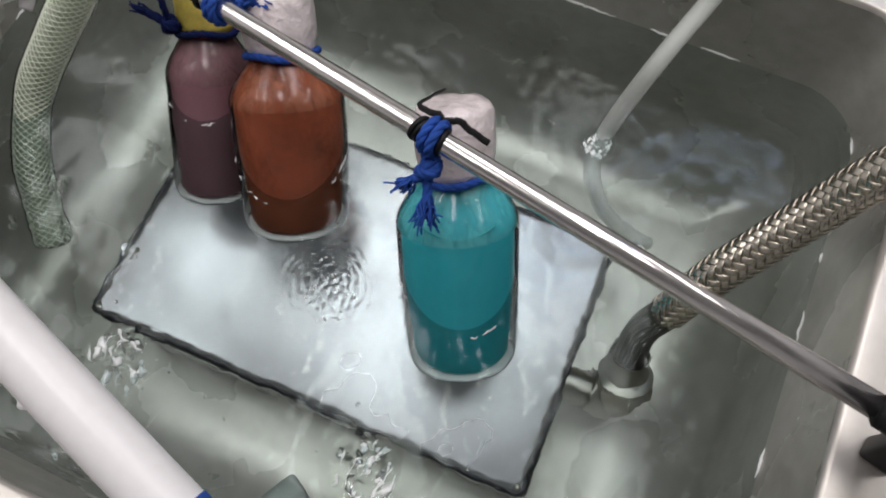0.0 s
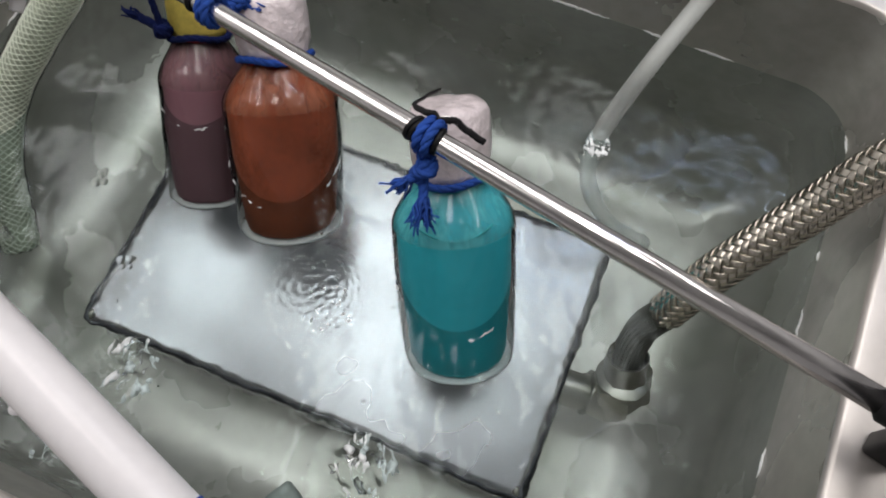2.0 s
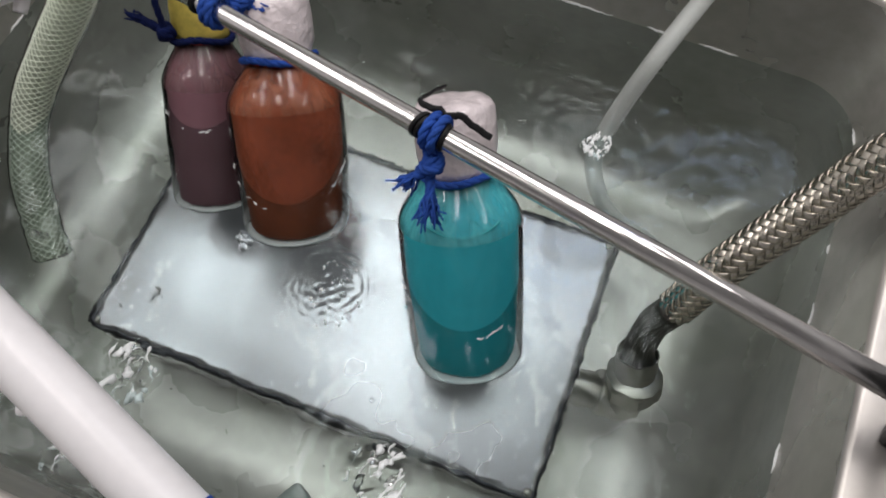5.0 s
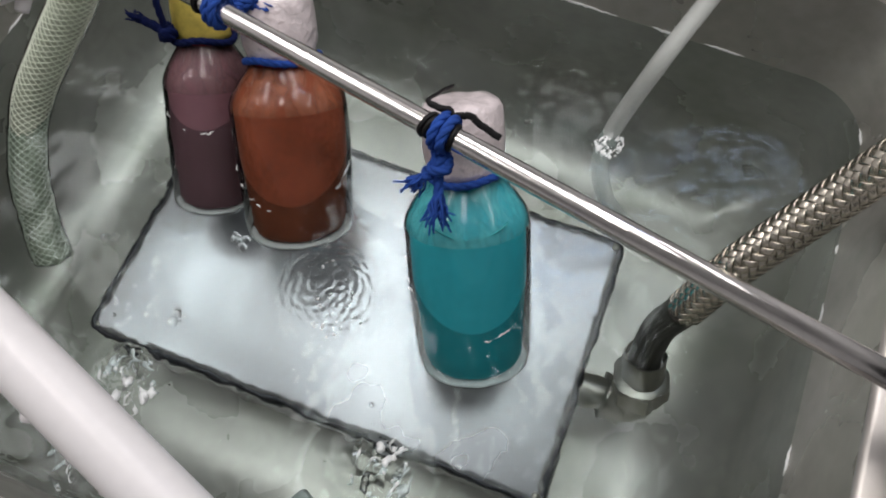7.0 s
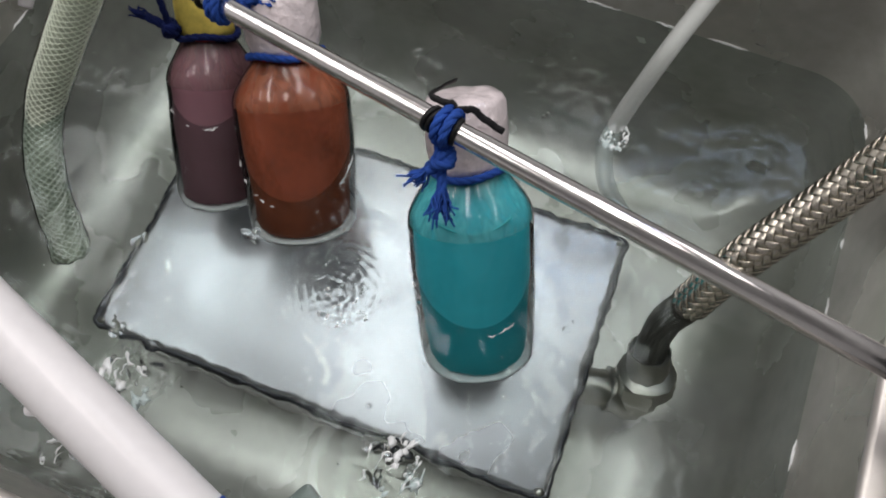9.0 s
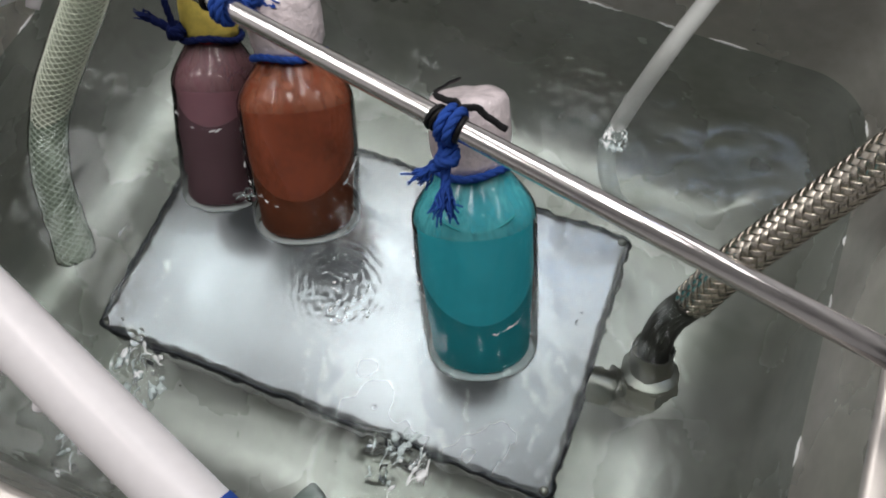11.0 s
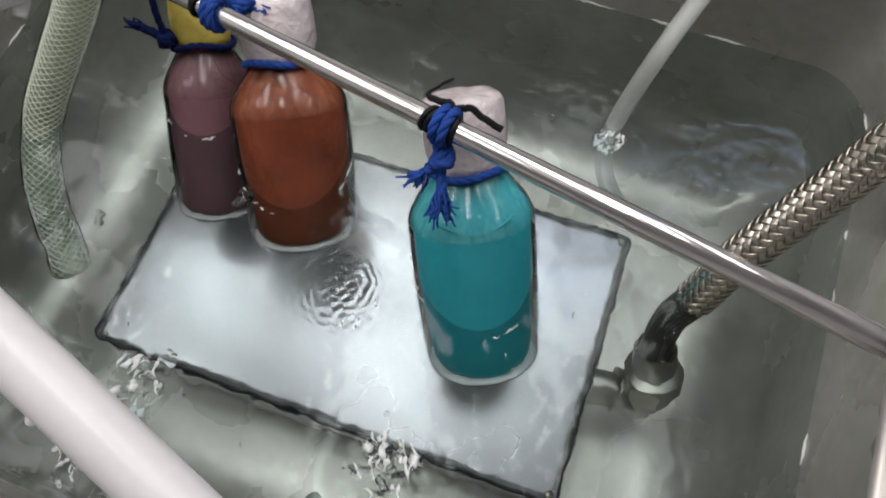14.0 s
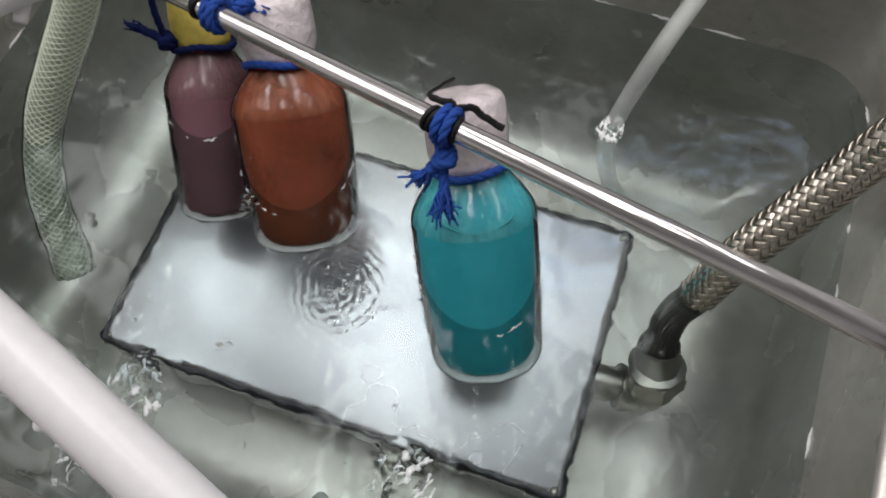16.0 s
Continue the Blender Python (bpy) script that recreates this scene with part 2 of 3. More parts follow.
def ring_line(center, axis, r, n=28, start=0.0, end=math.tau, wobble=0.0, up=None):
    axis = Vector(axis).normalized()
    a = Vector(up) if up else axis.orthogonal()
    a = (a - axis * a.dot(axis)).normalized()
    b = axis.cross(a)
    out = []
    for k in range(n + 1):
        w = start + (end - start) * k / n
        out.append(Vector(center) + r * (math.cos(w) * a + math.sin(w) * b) + axis * wobble * math.sin(3 * w))
    return out


def rand_in(rng, s):
    return Vector((rng.uniform(-s, s), rng.uniform(-s, s), rng.uniform(-s, s)))


# ---- room ----
for nm, sx, sy, sz, at in (("wall_north", 5.2, 0.1, 2.75, (0, 2.55, 0.475)), ("wall_south", 5.2, 0.1, 2.75, (0, -2.55, 0.475)),
                           ("wall_east", 0.1, 5.0, 2.75, (2.55, 0, 0.475)), ("wall_west", 0.1, 5.0, 2.75, (-2.55, 0, 0.475))):
    w = part(nm, slab(sx, sy, sz), M_ROOM, None, "pale painted plain wall", False)
    w.location = at
    tagged(w, kind="structure")
c = part("ceiling", slab(5.2, 5.2, 0.1), M_ROOM, None, "pale painted ceiling above the tank", False)
c.location = (0, 0, 1.9)
tagged(c, kind="structure")
c = part("floor", slab(5.2, 5.2, 0.1), M_FLOOR, None, "dull grey floor under the tank", False)
c.location = (0, 0, -0.95)
tagged(c, kind="structure")

# ---- tank ----
TURN = -22.5
TANK = pose(0, 0, 0, 0, 0, TURN)
U0, U1, V0, V1, CORNER, DEEP, RIM = -0.405, 0.264, -0.253, 0.25, 0.052, -0.215, 0.098


def rounded_ring(bm, inset, z, n=10):
    r = max(CORNER - inset, 0.006)
    a0, a1, b0, b1 = U0 + inset, U1 - inset, V0 + inset, V1 - inset
    out = []
    for cx, cy, s in ((a1 - r, b1 - r, 0), (a0 + r, b1 - r, 1), (a0 + r, b0 + r, 2), (a1 - r, b0 + r, 3)):
        for k in range(n + 1):
            w = (s + k / n) * math.pi / 2
            out.append(bm.verts.new((cx + r * math.cos(w), cy + r * math.sin(w), z)))
    return out


def loft(rows, close=True):
    bm = bmesh.new()
    rings = [rounded_ring(bm, i, z) for i, z in rows]
    for u, v in zip(rings, rings[1:]):
        for k in range(len(u)):
            bm.faces.new((u[k], u[(k + 1) % len(u)], v[(k + 1) % len(u)], v[k]))
    if close:
        bm.faces.new(rings[-1])
    return bm


tank = root("water_tank", (0, 0, 0), "dull stainless steel water tank with rounded corners, nearly full", "tank", m=TANK)
FIL = 0.08
rows = [(0, RIM - 0.004), (0, 0.05), (0, 0), (0, -0.08), (0, DEEP + FIL)]
rows += [(FIL - FIL * math.cos(k * math.pi / 16), DEEP + FIL - FIL * math.sin(k * math.pi / 16)) for k in range(1, 9)]
part("basin", loft(rows), M_TANK, tank)
part("rim", loft([(0.0, RIM - 0.0045), (-0.001, RIM - 0.001), (-0.004, RIM), (-0.05, RIM), (-0.054, RIM - 0.002), (-0.055, RIM - 0.012)], False), M_RIM, tank, "flat folded steel rim")
part("outer_shell", loft([(-0.053, RIM - 0.01), (-0.053, -0.9)], False), M_TANK, tank)

# ---- water ----
# churned patches: centre, radius, lump height, lump pitch, ring height, ring pitch
PATCHES = (
    ((-0.075, -0.038), 0.050, 0.0008, 0.0070, 0.00045, 0.0060, "fine rings of ripples over the steel box"),
    ((-0.043, -0.160), 0.030, 0.0022, 0.013, 0.0003, 0.011, "lumpy churned water with painted white glints over the outlet pipe"),
    ((-0.213, -0.096), 0.030, 0.0015, 0.012, 0.0003, 0.010, "lumpy churned water beside the white pipe"),
    ((0.126, 0.086), 0.020, 0.0011, 0.009, 0.0003, 0.008, "lumpy churned water round the thin tube"),
)
FINE = ((-0.10, -0.008, 0.0003, 0.0070, 0.030), (-0.02, 0.06, 0.0004, 0.0065, 0.045), (-0.045, -0.157, 0.0005, 0.016, 0.055),
        (-0.215, -0.09, 0.0004, 0.014, 0.05), (-0.03, 0.05, 0.00015, 0.0075, 0.05), (0.127, 0.088, 0.0004, 0.014, 0.045))
SEG = 120


def build_water():
    bm = bmesh.new()
    x0, x1, y0, y1, st = U0 - 0.008, U1 + 0.008, V0 - 0.008, V1 + 0.008, 0.0021
    nx, ny = int((x1 - x0) / st), int((y1 - y0) / st)
    grid, holes = {}, [TANK.inverted() @ Vector((*p[0], 0)) for p in PATCHES]
    for i in range(nx + 1):
        for j in range(ny + 1):
            x, y = x0 + (x1 - x0) * i / nx, y0 + (y1 - y0) * j / ny
            dx = max(x - (U1 - CORNER), (U0 + CORNER) - x, 0)
            dy = max(y - (V1 - CORNER), (V0 + CORNER) - y, 0)
            if math.hypot(dx, dy) > CORNER + 0.013:
                continue
            gap = min(math.hypot(x - c.x, y - c.y) - p[1] for c, p in zip(holes, PATCHES))
            if gap < st * 0.6:
                continue
            w = TANK @ Vector((x, y, 0))
            h = 0.0005 * noise.noise(w * 22) + 0.00016 * noise.noise(w * 75 + Vector((5, 0, 0)))
            for sx, sy, amp, wave, reach in FINE:
                d = math.hypot(w.x - sx, w.y - sy)
                if d < reach * 3:
                    h += amp * 0.35 * math.cos(d / wave * math.tau + 2 * noise.noise(w * 30)) * math.exp(-(d / reach) ** 2)
            ease = min(1.0, max(0.0, (gap - st * 2) / 0.012))
            grid[i, j] = bm.verts.new((x, y, h * ease))
    for (i, j), v in list(grid.items()):
        q = [grid.get(k) for k in ((i + 1, j), (i + 1, j + 1), (i, j + 1))]
        if all(q):
            bm.faces.new((v, *q))
    for c, p in zip(holes, PATCHES):
        # walk round the hole's edge, then close it up to the circle
        near = {}
        for e in bm.edges:
            if e.is_boundary and all((v.co - c).xy.length < p[1] + st * 4 for v in e.verts):
                a, b = e.verts
                near.setdefault(a, []).append(b)
                near.setdefault(b, []).append(a)
        line, last = [next(iter(near))], None
        while True:
            nxt = [v for v in near[line[-1]] if v is not last][0]
            if nxt is line[0]:
                break
            last = line[-1]
            line.append(nxt)
        ang = lambda v: math.atan2(v.co.y - c.y, v.co.x - c.x)
        if sum((ang(b) - ang(a) + math.pi) % math.tau - math.pi for a, b in zip(line, line[1:])) < 0:
            line.reverse()
        first = min(range(len(line)), key=lambda k: ang(line[k]) % math.tau)
        line = line[first:] + line[:first]
        loop = [bm.verts.new((c.x + p[1] * math.cos(k * math.tau / SEG), c.y + p[1] * math.sin(k * math.tau / SEG), 0)) for k in range(SEG)]
        a = b = 0
        while a < len(line) or b < SEG:
            turn_a = (ang(line[a % len(line)]) % math.tau) if a < len(line) else 9
            if b >= SEG or (a < len(line) and turn_a <= b * math.tau / SEG):
                bm.faces.new((line[a % len(line)], line[(a + 1) % len(line)], loop[b % SEG]))
                a += 1
            else:
                bm.faces.new((line[a % len(line)], loop[(b + 1) % SEG], loop[b % SEG]))
                b += 1
    ob = part("water", bm, M_WATER, None, "clear rippling water that fills the steel tank")
    if sum(f.normal.z for f in ob.data.polygons) < 0:
        ob.data.flip_normals()
    ob.matrix_basis = TANK
    ob.visible_shadow = False
    return tagged(ob, category="water", kind="structure")


def water_patch(k, centre, radius, lump, pitch, ring, wave, label):
    """A round piece of the surface with its own ripples, flat at its border."""
    rng = random.Random(60 + k)
    bm, n = bmesh.new(), int(radius / 0.0008)
    seeds = [(rng.gauss(0, radius * 0.24), rng.gauss(0, radius * 0.24), rng.uniform(0.85, 1.2)) for q in range(4)]
    off = rand_in(rng, 9)
    rings = []
    for i in range(1, n + 1):
        r = radius * i / n
        ease = (1 - (i / n) ** 3) ** 2
        row = []
        for q in range(SEG):
            x, y = r * math.cos(q * math.tau / SEG), r * math.sin(q * math.tau / SEG)
            p = Vector((x, y, 0))
            h = lump * (noise.noise(p / pitch + off) + 0.6 * abs(noise.noise(p / pitch * 2.3 + off)))
            for sx, sy, f in seeds:
                h += ring * 0.5 * math.cos(math.hypot(x - sx, y - sy) / (wave * f) * math.tau + 4.0 * noise.noise(p * 70 + off))
            row.append(bm.verts.new((x, y, h * ease)))
        rings.append(row)
    for u, v in zip(rings, rings[1:]):
        for q in range(SEG):
            bm.faces.new((u[q], v[q], v[(q + 1) % SEG], u[(q + 1) % SEG]))
    bm.faces.new(rings[0])
    ob = part("water_patch", bm, M_WATER, None, label)
    if sum(f.normal.z for f in ob.data.polygons) < 0:
        ob.data.flip_normals()
    ob.matrix_basis = Matrix.Translation((*centre, 0))
    ob.visible_shadow = False
    return tagged(ob, category="water", kind="structure")


water = build_water()
patches = [water_patch(k, *p) for k, p in enumerate(PATCHES)]


def water_edge():
    """Broken line where the water meets the tank's wall, its glints painted white."""
    rng = random.Random(21)
    bm0, bm = bmesh.new(), bmesh.new()
    ring = [v.co.copy() for v in rounded_ring(bm0, 0.0006, 0.0010, 40)]
    bm0.free()
    dense = []
    for p, q in zip(ring, ring[1:] + ring[:1]):
        n = max(1, int((q - p).length / 0.003))
        dense += [p.lerp(q, k / n) for k in range(n)]
    run = []
    for p in dense:
        if noise.noise(p * 30) > 0.10:
            run.append(p + rand_in(rng, 0.0005))
        else:
            if len(run) > 2:
                sweep(bm, run, lambda s: 0.0011 * math.sin(math.pi * (0.05 + 0.9 * s)), 6)
            run = []
    tagged(part("glint_line", bm, M_GLINT, tank, "broken water line on the wall, its glints painted white"), kind="stuff").visible_shadow = False


water_edge()

# ---- submerged box ----
BOX_TOP, BOX_H = -0.13, 0.083
box = root("transducer_box", (0, 0, 0), "closed brushed stainless steel box standing under water", "steel box", m=pose(-0.0680, 0.0068, DEEP + 0.002, 0, 0, -21.0))
b = part("body", slab(0.394, 0.231, BOX_H, 0.007, 5), M_BOX, box)
b.location = (0, 0, BOX_TOP - DEEP - 0.002 - BOX_H / 2)
def edge_loop(w, d, z, rad=0.006):
    """The closed line round the box's top edge."""
    out = []
    for cx, cy, q in ((1, 1, 0), (-1, 1, 1), (-1, -1, 2), (1, -1, 3)):
        for k in range(5):
            a = (q + k / 4) * math.pi / 2
            out.append(Vector((cx * (w / 2 - rad) + rad * math.cos(a), cy * (d / 2 - rad) + rad * math.sin(a), z)))
    return out + out[:2]


# the bevel's dark reflection, painted as a near-black tube on the edge
part("dark_edge_line", tube(edge_loop(0.3905, 0.2275, BOX_TOP - DEEP - 0.002 - 0.0040), 0.0032, 10), M_EDGE, box, "rounded edge with its dark reflection painted in")
for sx in (-1, 1):
    for sy in (-1, 1):
        wd = part("weld_spot", lathe([(0.0035, 0), (0.003, 0.001), (0.001, 0.0016)], 12), M_FIT, box)
        wd.location = (sx * 0.190, sy * 0.109, BOX_TOP - DEEP - 0.0025)


# ---- bottles ----
def bottle(name, base, way, spin, dia, length, liquid, film, wrap, level, label, extras, meniscus=None):
    z = Vector(way).normalized()
    x = Vector((1, 0, 0))
    x = (x - z * x.dot(z)).normalized()
    y = z.cross(x)
    m = Matrix((x, y, z)).transposed().to_4x4()
    m.translation = Vector(base)
    m = m @ pose(0, 0, 0, 0, 0, spin)
    ob = root(name, base, label, "bottle", "hanging bottles", m)
    R, L = dia / 2, length
    shoulder, neck = L * 0.625, L * 0.772
    nr = R * 0.50
    prof = [(R * 0.76, 0.0), (R * 0.87, 0.001), (R * 0.925, 0.005), (R * 0.94, 0.011), (R * 0.97, shoulder * 0.3), (R, shoulder * 0.55), (R, shoulder - 0.010)]
    low = shoulder - 0.010
    for k in range(1, 13):
        f = k / 12
        prof.append((nr + (R - nr) * (0.5 * (0.5 + 0.5 * math.cos(math.pi * f)) + 0.5 * math.cos(f * math.pi / 2)), low + (neck - low) * f))
    prof += [(nr, neck + 0.004), (nr, L * 0.95)]
    # glass shines less under water than over it
    inv = m.inverted()
    up = (inv.to_3x3() @ Vector((0, 0, 1))).normalized()
    for side, mat, text in ((1, M_GLASS, "clear glass wall"), (-1, M_WETGLASS, "clear glass wall under water")):
        wall = lathe(prof, 56)
        bmesh.ops.bisect_plane(wall, geom=wall.verts[:] + wall.edges[:] + wall.faces[:], plane_co=inv @ Vector((base[0], base[1], 0)), plane_no=up * -side, clear_outer=True)
        part("glass_wall", wall, mat, ob, text).visible_shadow = False
    t = 0.0034
    # the liquid narrows to the foot: the water's refraction put into its shape
    inner = [(R * 0.70, 0.0048), (R * 0.77, 0.0062), (R * 0.81, 0.0105), (R * 0.835, L * 0.14), (R * 0.875, L * 0.26), (R * 0.925, L * 0.38), (R - t, L * 0.47)]
    inner += [(max(r - t, 0.004), h) for r, h in prof if h > L * 0.5]
    liq = lathe(inner, 56)
    # the liquid's surface stays level in the leaning bottle
    bmesh.ops.bisect_plane(liq, geom=liq.verts[:] + liq.edges[:] + liq.faces[:], plane_co=inv @ Vector((base[0], base[1], level)), plane_no=up, clear_outer=True)
    bmesh.ops.holes_fill(liq, edges=[e for e in liq.edges if e.is_boundary])
    part("liquid", liq, liquid, ob)
    if meniscus:
        rim_pts = []
        for k in range(73):
            w = k * math.tau / 72
            a, zz = m @ Vector(((R - 0.0032) * math.cos(w), (R - 0.0032) * math.sin(w), 0)), m.to_3x3() @ Vector((0, 0, 1))
            rim_pts.append(inv @ (a + zz * (level + 0.0004 - a.z) / zz.z))
        part("meniscus_ring", tube([p for p in rim_pts if p.z < shoulder + 0.004], 0.0009, 6), meniscus, ob, "paler ring at the liquid's surface")
    f = part("stained_film", lathe([(max(rr - 0.0014, 0.004), hh) for rr, hh in prof if hh > shoulder * 0.75 and hh < neck], 56, False), film, ob)
    f.visible_shadow = False
    # the foot's bright refracted outline is painted on as a pale coat
    part("thick_base", lathe([(R * 0.70, 0.0010), (R * 0.84, 0.0016), (R * 0.89, 0.0032), (R * 0.84, 0.0040), (R * 0.6, 0.0040)], 48), M_BASE, ob, "thick glass base, its bright outline painted as a pale coat")
    # wrapped cap: uneven and creased
    rng = random.Random(hash_of(name))
    cap_r = R * 0.63
    c = bmesh.new()
    rings, seg = [], 44
    cp = [(nr * 1.15, neck - 0.002), (cap_r * 0.90, neck + 0.003), (cap_r * 0.985, neck + 0.010), (cap_r, neck + 0.02), (cap_r * 0.985, L - 0.014), (cap_r * 0.96, L - 0.005), (cap_r * 0.88, L - 0.001), (cap_r * 0.6, L + 0.001), (cap_r * 0.2, L + 0.0005)]
    for i, (rr, hh) in enumerate(cp):
        ring = []
        for k in range(seg):
            w = k * math.tau / seg
            q = 1 + 0.022 * noise.noise(Vector((math.cos(w) * 3, math.sin(w) * 3, hh * 60 + rng.random() * 0.2))) + 0.012 * math.sin(9 * w + 3 * i)
            ring.append(c.verts.new((rr * q * math.cos(w), rr * q * math.sin(w), hh + 0.0015 * noise.noise(Vector((math.cos(w) * 2, math.sin(w) * 2, 7 + i))))))
        rings.append(ring)
    for u, v in zip(rings, rings[1:]):
        for k in range(seg):
            c.faces.new((u[k], u[(k + 1) % seg], v[(k + 1) % seg], v[k]))
    c.faces.new(rings[0]), c.faces.new(rings[-1])
    part("wrapped_cap", c, wrap, ob, extras)
    part("seal_ring", lathe([(nr * 1.03, neck - 0.005), (nr * 1.10, neck - 0.002), (nr * 1.03, neck + 0.002)], 32), M_RED, ob, "red seal ring under the wrap")
    glint_line(ob, m, R, hash_of(name) % 17)
    return ob, m, neck, nr


def glint_line(ob, m, R, seed):
    """The thin line where the water climbs the glass, its glints painted white."""
    rng = random.Random(seed)
    bm = bmesh.new()
    pts, run = [], []
    for k in range(241):
        w = k * math.tau / 240
        a, z = m @ Vector((R * math.cos(w), R * math.sin(w), 0)), m.to_3x3() @ Vector((0, 0, 1))
        p = a + z * (0.0008 - a.z) / z.z
        out = (m.to_3x3() @ Vector((math.cos(w), math.sin(w), 0)))
        pts.append((p + out * 0.0006, noise.noise(Vector((math.cos(w) * 7, math.sin(w) * 7, seed)))))
    for p, q in pts:
        if q > 0.06:
            run.append(p + rand_in(rng, 0.0009))
        else:
            if len(run) > 2:
                w0 = rng.uniform(0.0003, 0.0008)
                sweep(bm, run, lambda s: w0 * math.sin(math.pi * (0.05 + 0.9 * s)) * (1 + 0.4 * math.sin(11 * s + w0 * 9000)), 6)
            run = []
    bmesh.ops.transform(bm, matrix=m.inverted(), verts=bm.verts)
    tagged(part("glint_line", bm, M_GLINT, ob, "broken water line on the glass, its glints painted white"), kind="stuff").visible_shadow = False


def hash_of(text):
    return sum(ord(ch) * (i + 3) for i, ch in enumerate(text))


WAY = (-0.055, 0.66, 0.75)
teal, TM, TNECK, TNR = bottle("teal_bottle", (0.0234, -0.0680, -0.0636), WAY, 0, 0.0885, 0.206, M_TEAL, M_TEALFILM, M_WRAP, 0.056, "glass bottle of teal liquid with tissue-wrapped cap, leaning in water", "crumpled pale pink tissue wrap", M_MENISCUS)
brown, BM, BNECK, BNR = bottle("brown_bottle", (-0.1119, 0.0337, -0.0550), (-0.045, 0.70, 0.71), 40, 0.0885, 0.188, M_BROWN, M_BROWNFILM, M_WRAP, 0.052, "glass bottle of rust-brown liquid with tissue-wrapped cap, leaning in water", "crumpled pale pink tissue wrap")
purple, PM, PNECK, PNR = bottle("purple_bottle", (-0.1880, 0.0703, -0.0843), (0.015, 0.66, 0.75), 80, 0.0722, 0.194, M_PURPLE, M_PURPLEFILM, M_YELLOW, 0.035, "smaller glass bottle of dull purple liquid with a yellow-stuffed cap", "yellow foam cap")

# ---- rod ----
ROD_A, ROD_B = Vector((-0.0849, 0.0876, 0.1063)), Vector((0.1981, -0.1155, 0.1461))
ROD_WAY = (ROD_B - ROD_A).normalized()
rod_q = ROD_WAY.to_track_quat("X", "Z").to_matrix().to_4x4()
rod_q.translation = ROD_A
ROD_R = 0.0071
ROD_END = (ROD_B - ROD_A).length + 0.038
rod = root("steel_rod", ROD_A, "polished steel rod laid across the tank, holding the bottles", "rod", m=rod_q)
part("shaft", tube([Vector((-0.42, 0, 0)), Vector((-0.2, 0, 0)), Vector((0, 0, 0)), Vector((0.2, 0, 0)), Vector((ROD_END, 0, 0))], ROD_R, 40), M_ROD, rod)
part("end_sleeve", tube([Vector((ROD_END - 0.004, 0, 0)), Vector((ROD_END - 0.002, 0, 0)), Vector((ROD_END + 0.05, 0, 0)), Vector((ROD_END + 0.052, 0, 0))], lambda s: 0.0098 if 0.2 < s < 0.8 else 0.0078, 32), M_BLACK, rod, "black rubber end sleeve")
END_AT = rod_q @ Vector((ROD_END + 0.026, 0, 0))
foot = part("rubber_foot", slab(0.02, 0.014, END_AT.z - RIM - 0.004, 0.003), M_BLACK, rod, "black rubber foot on the rim")
foot.matrix_basis = rod_q.inverted() @ pose(END_AT.x, END_AT.y, (END_AT.z - 0.004 + RIM) / 2, 0, 0, math.degrees(math.atan2(ROD_WAY.y, ROD_WAY.x)))

# ---- braided steel hose with its elbow ----
HP = [(0.1559, -0.0728, -0.1050), (0.1558, -0.0599, -0.0750), (0.1601, -0.0494, -0.0380), (0.1713, -0.0443, 0.0000), (0.1919, -0.0309, 0.0430), (0.2177, -0.0177, 0.0757), (0.2397, -0.0074, 0.1072), (0.2508, -0.0031, 0.1308), (0.2666, -0.0009, 0.1643)]
hose = root("braided_hose", HP[0], "steel-braided hose screwed to the submerged box by an elbow", "hose")
line = [p - Vector(HP[0]) for p in smooth_path(HP, 44)]
HR = 0.0125
part("core", tube(line, HR * 0.93, 24), M_DARK_HOSE, hose, "dark inner hose")
fr = frames_along(line)
ls = [0.0]
for p, q in zip(line, line[1:]):
    ls.append(ls[-1] + (q - p).length)
STR = 12
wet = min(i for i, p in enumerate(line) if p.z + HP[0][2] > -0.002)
for sgn in (1, -1):
    for k in range(STR):
        bmx = bmesh.new()
        helix(bmx, fr[wet:], ls[wet:], HR, sgn * 12.5, k * math.tau / STR, 0.0046, 0.0013, 0.0011 * sgn, STR // 2, WIRES)
        part("braid_strand", bmx, M_BRAID, hose)
        # under water the same braid goes on, its lost shine painted as dark strands
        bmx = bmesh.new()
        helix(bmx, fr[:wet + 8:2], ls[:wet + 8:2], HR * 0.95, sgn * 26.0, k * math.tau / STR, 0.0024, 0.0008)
        part("submerged_strand", bmx, M_DARK_HOSE, hose, "braid strand under water, its lost shine put into a dark colour")
EL = Vector((0.1544, -0.0874, -0.1480)) - Vector(HP[0])
ST = Vector((0.1037, -0.0762, -0.1480)) - Vector(HP[0])
top = Vector((0, 0, 0))
axis = (line[24] - line[0]).normalized()
def stub(name, a, b, profile, sides=36, label=""):
    bm2 = lathe(profile, sides)
    d = b - a
    q = d.to_track_quat("Z", "X").to_matrix().to_4x4()
    q.translation = a
    bmesh.ops.transform(bm2, matrix=q, verts=bm2.verts)
    for e in bm2.edges:
        e.smooth = e.calc_face_angle(0.0) < 0.55
    return part(name, bm2, M_FIT, hose, label)
stub("ferrule", top - axis * 0.004, top + axis, [(0.0165, 0), (0.0165, 0.028), (0.0160, 0.0295), (0.0150, 0.0295), (0.0150, 0.02)], 40, "plain steel ferrule")
stub("collar", top - axis * 0.010, top + axis, [(0.0190, 0), (0.0225, 0.003), (0.0225, 0.007), (0.0175, 0.010)], 40, "bevelled steel collar")
stub("hex_nut", top - axis * 0.028, top, [(0.0205, 0), (0.0232, 0.002), (0.0232, 0.018), (0.021, 0.020)], 6, "hexagonal steel nut")
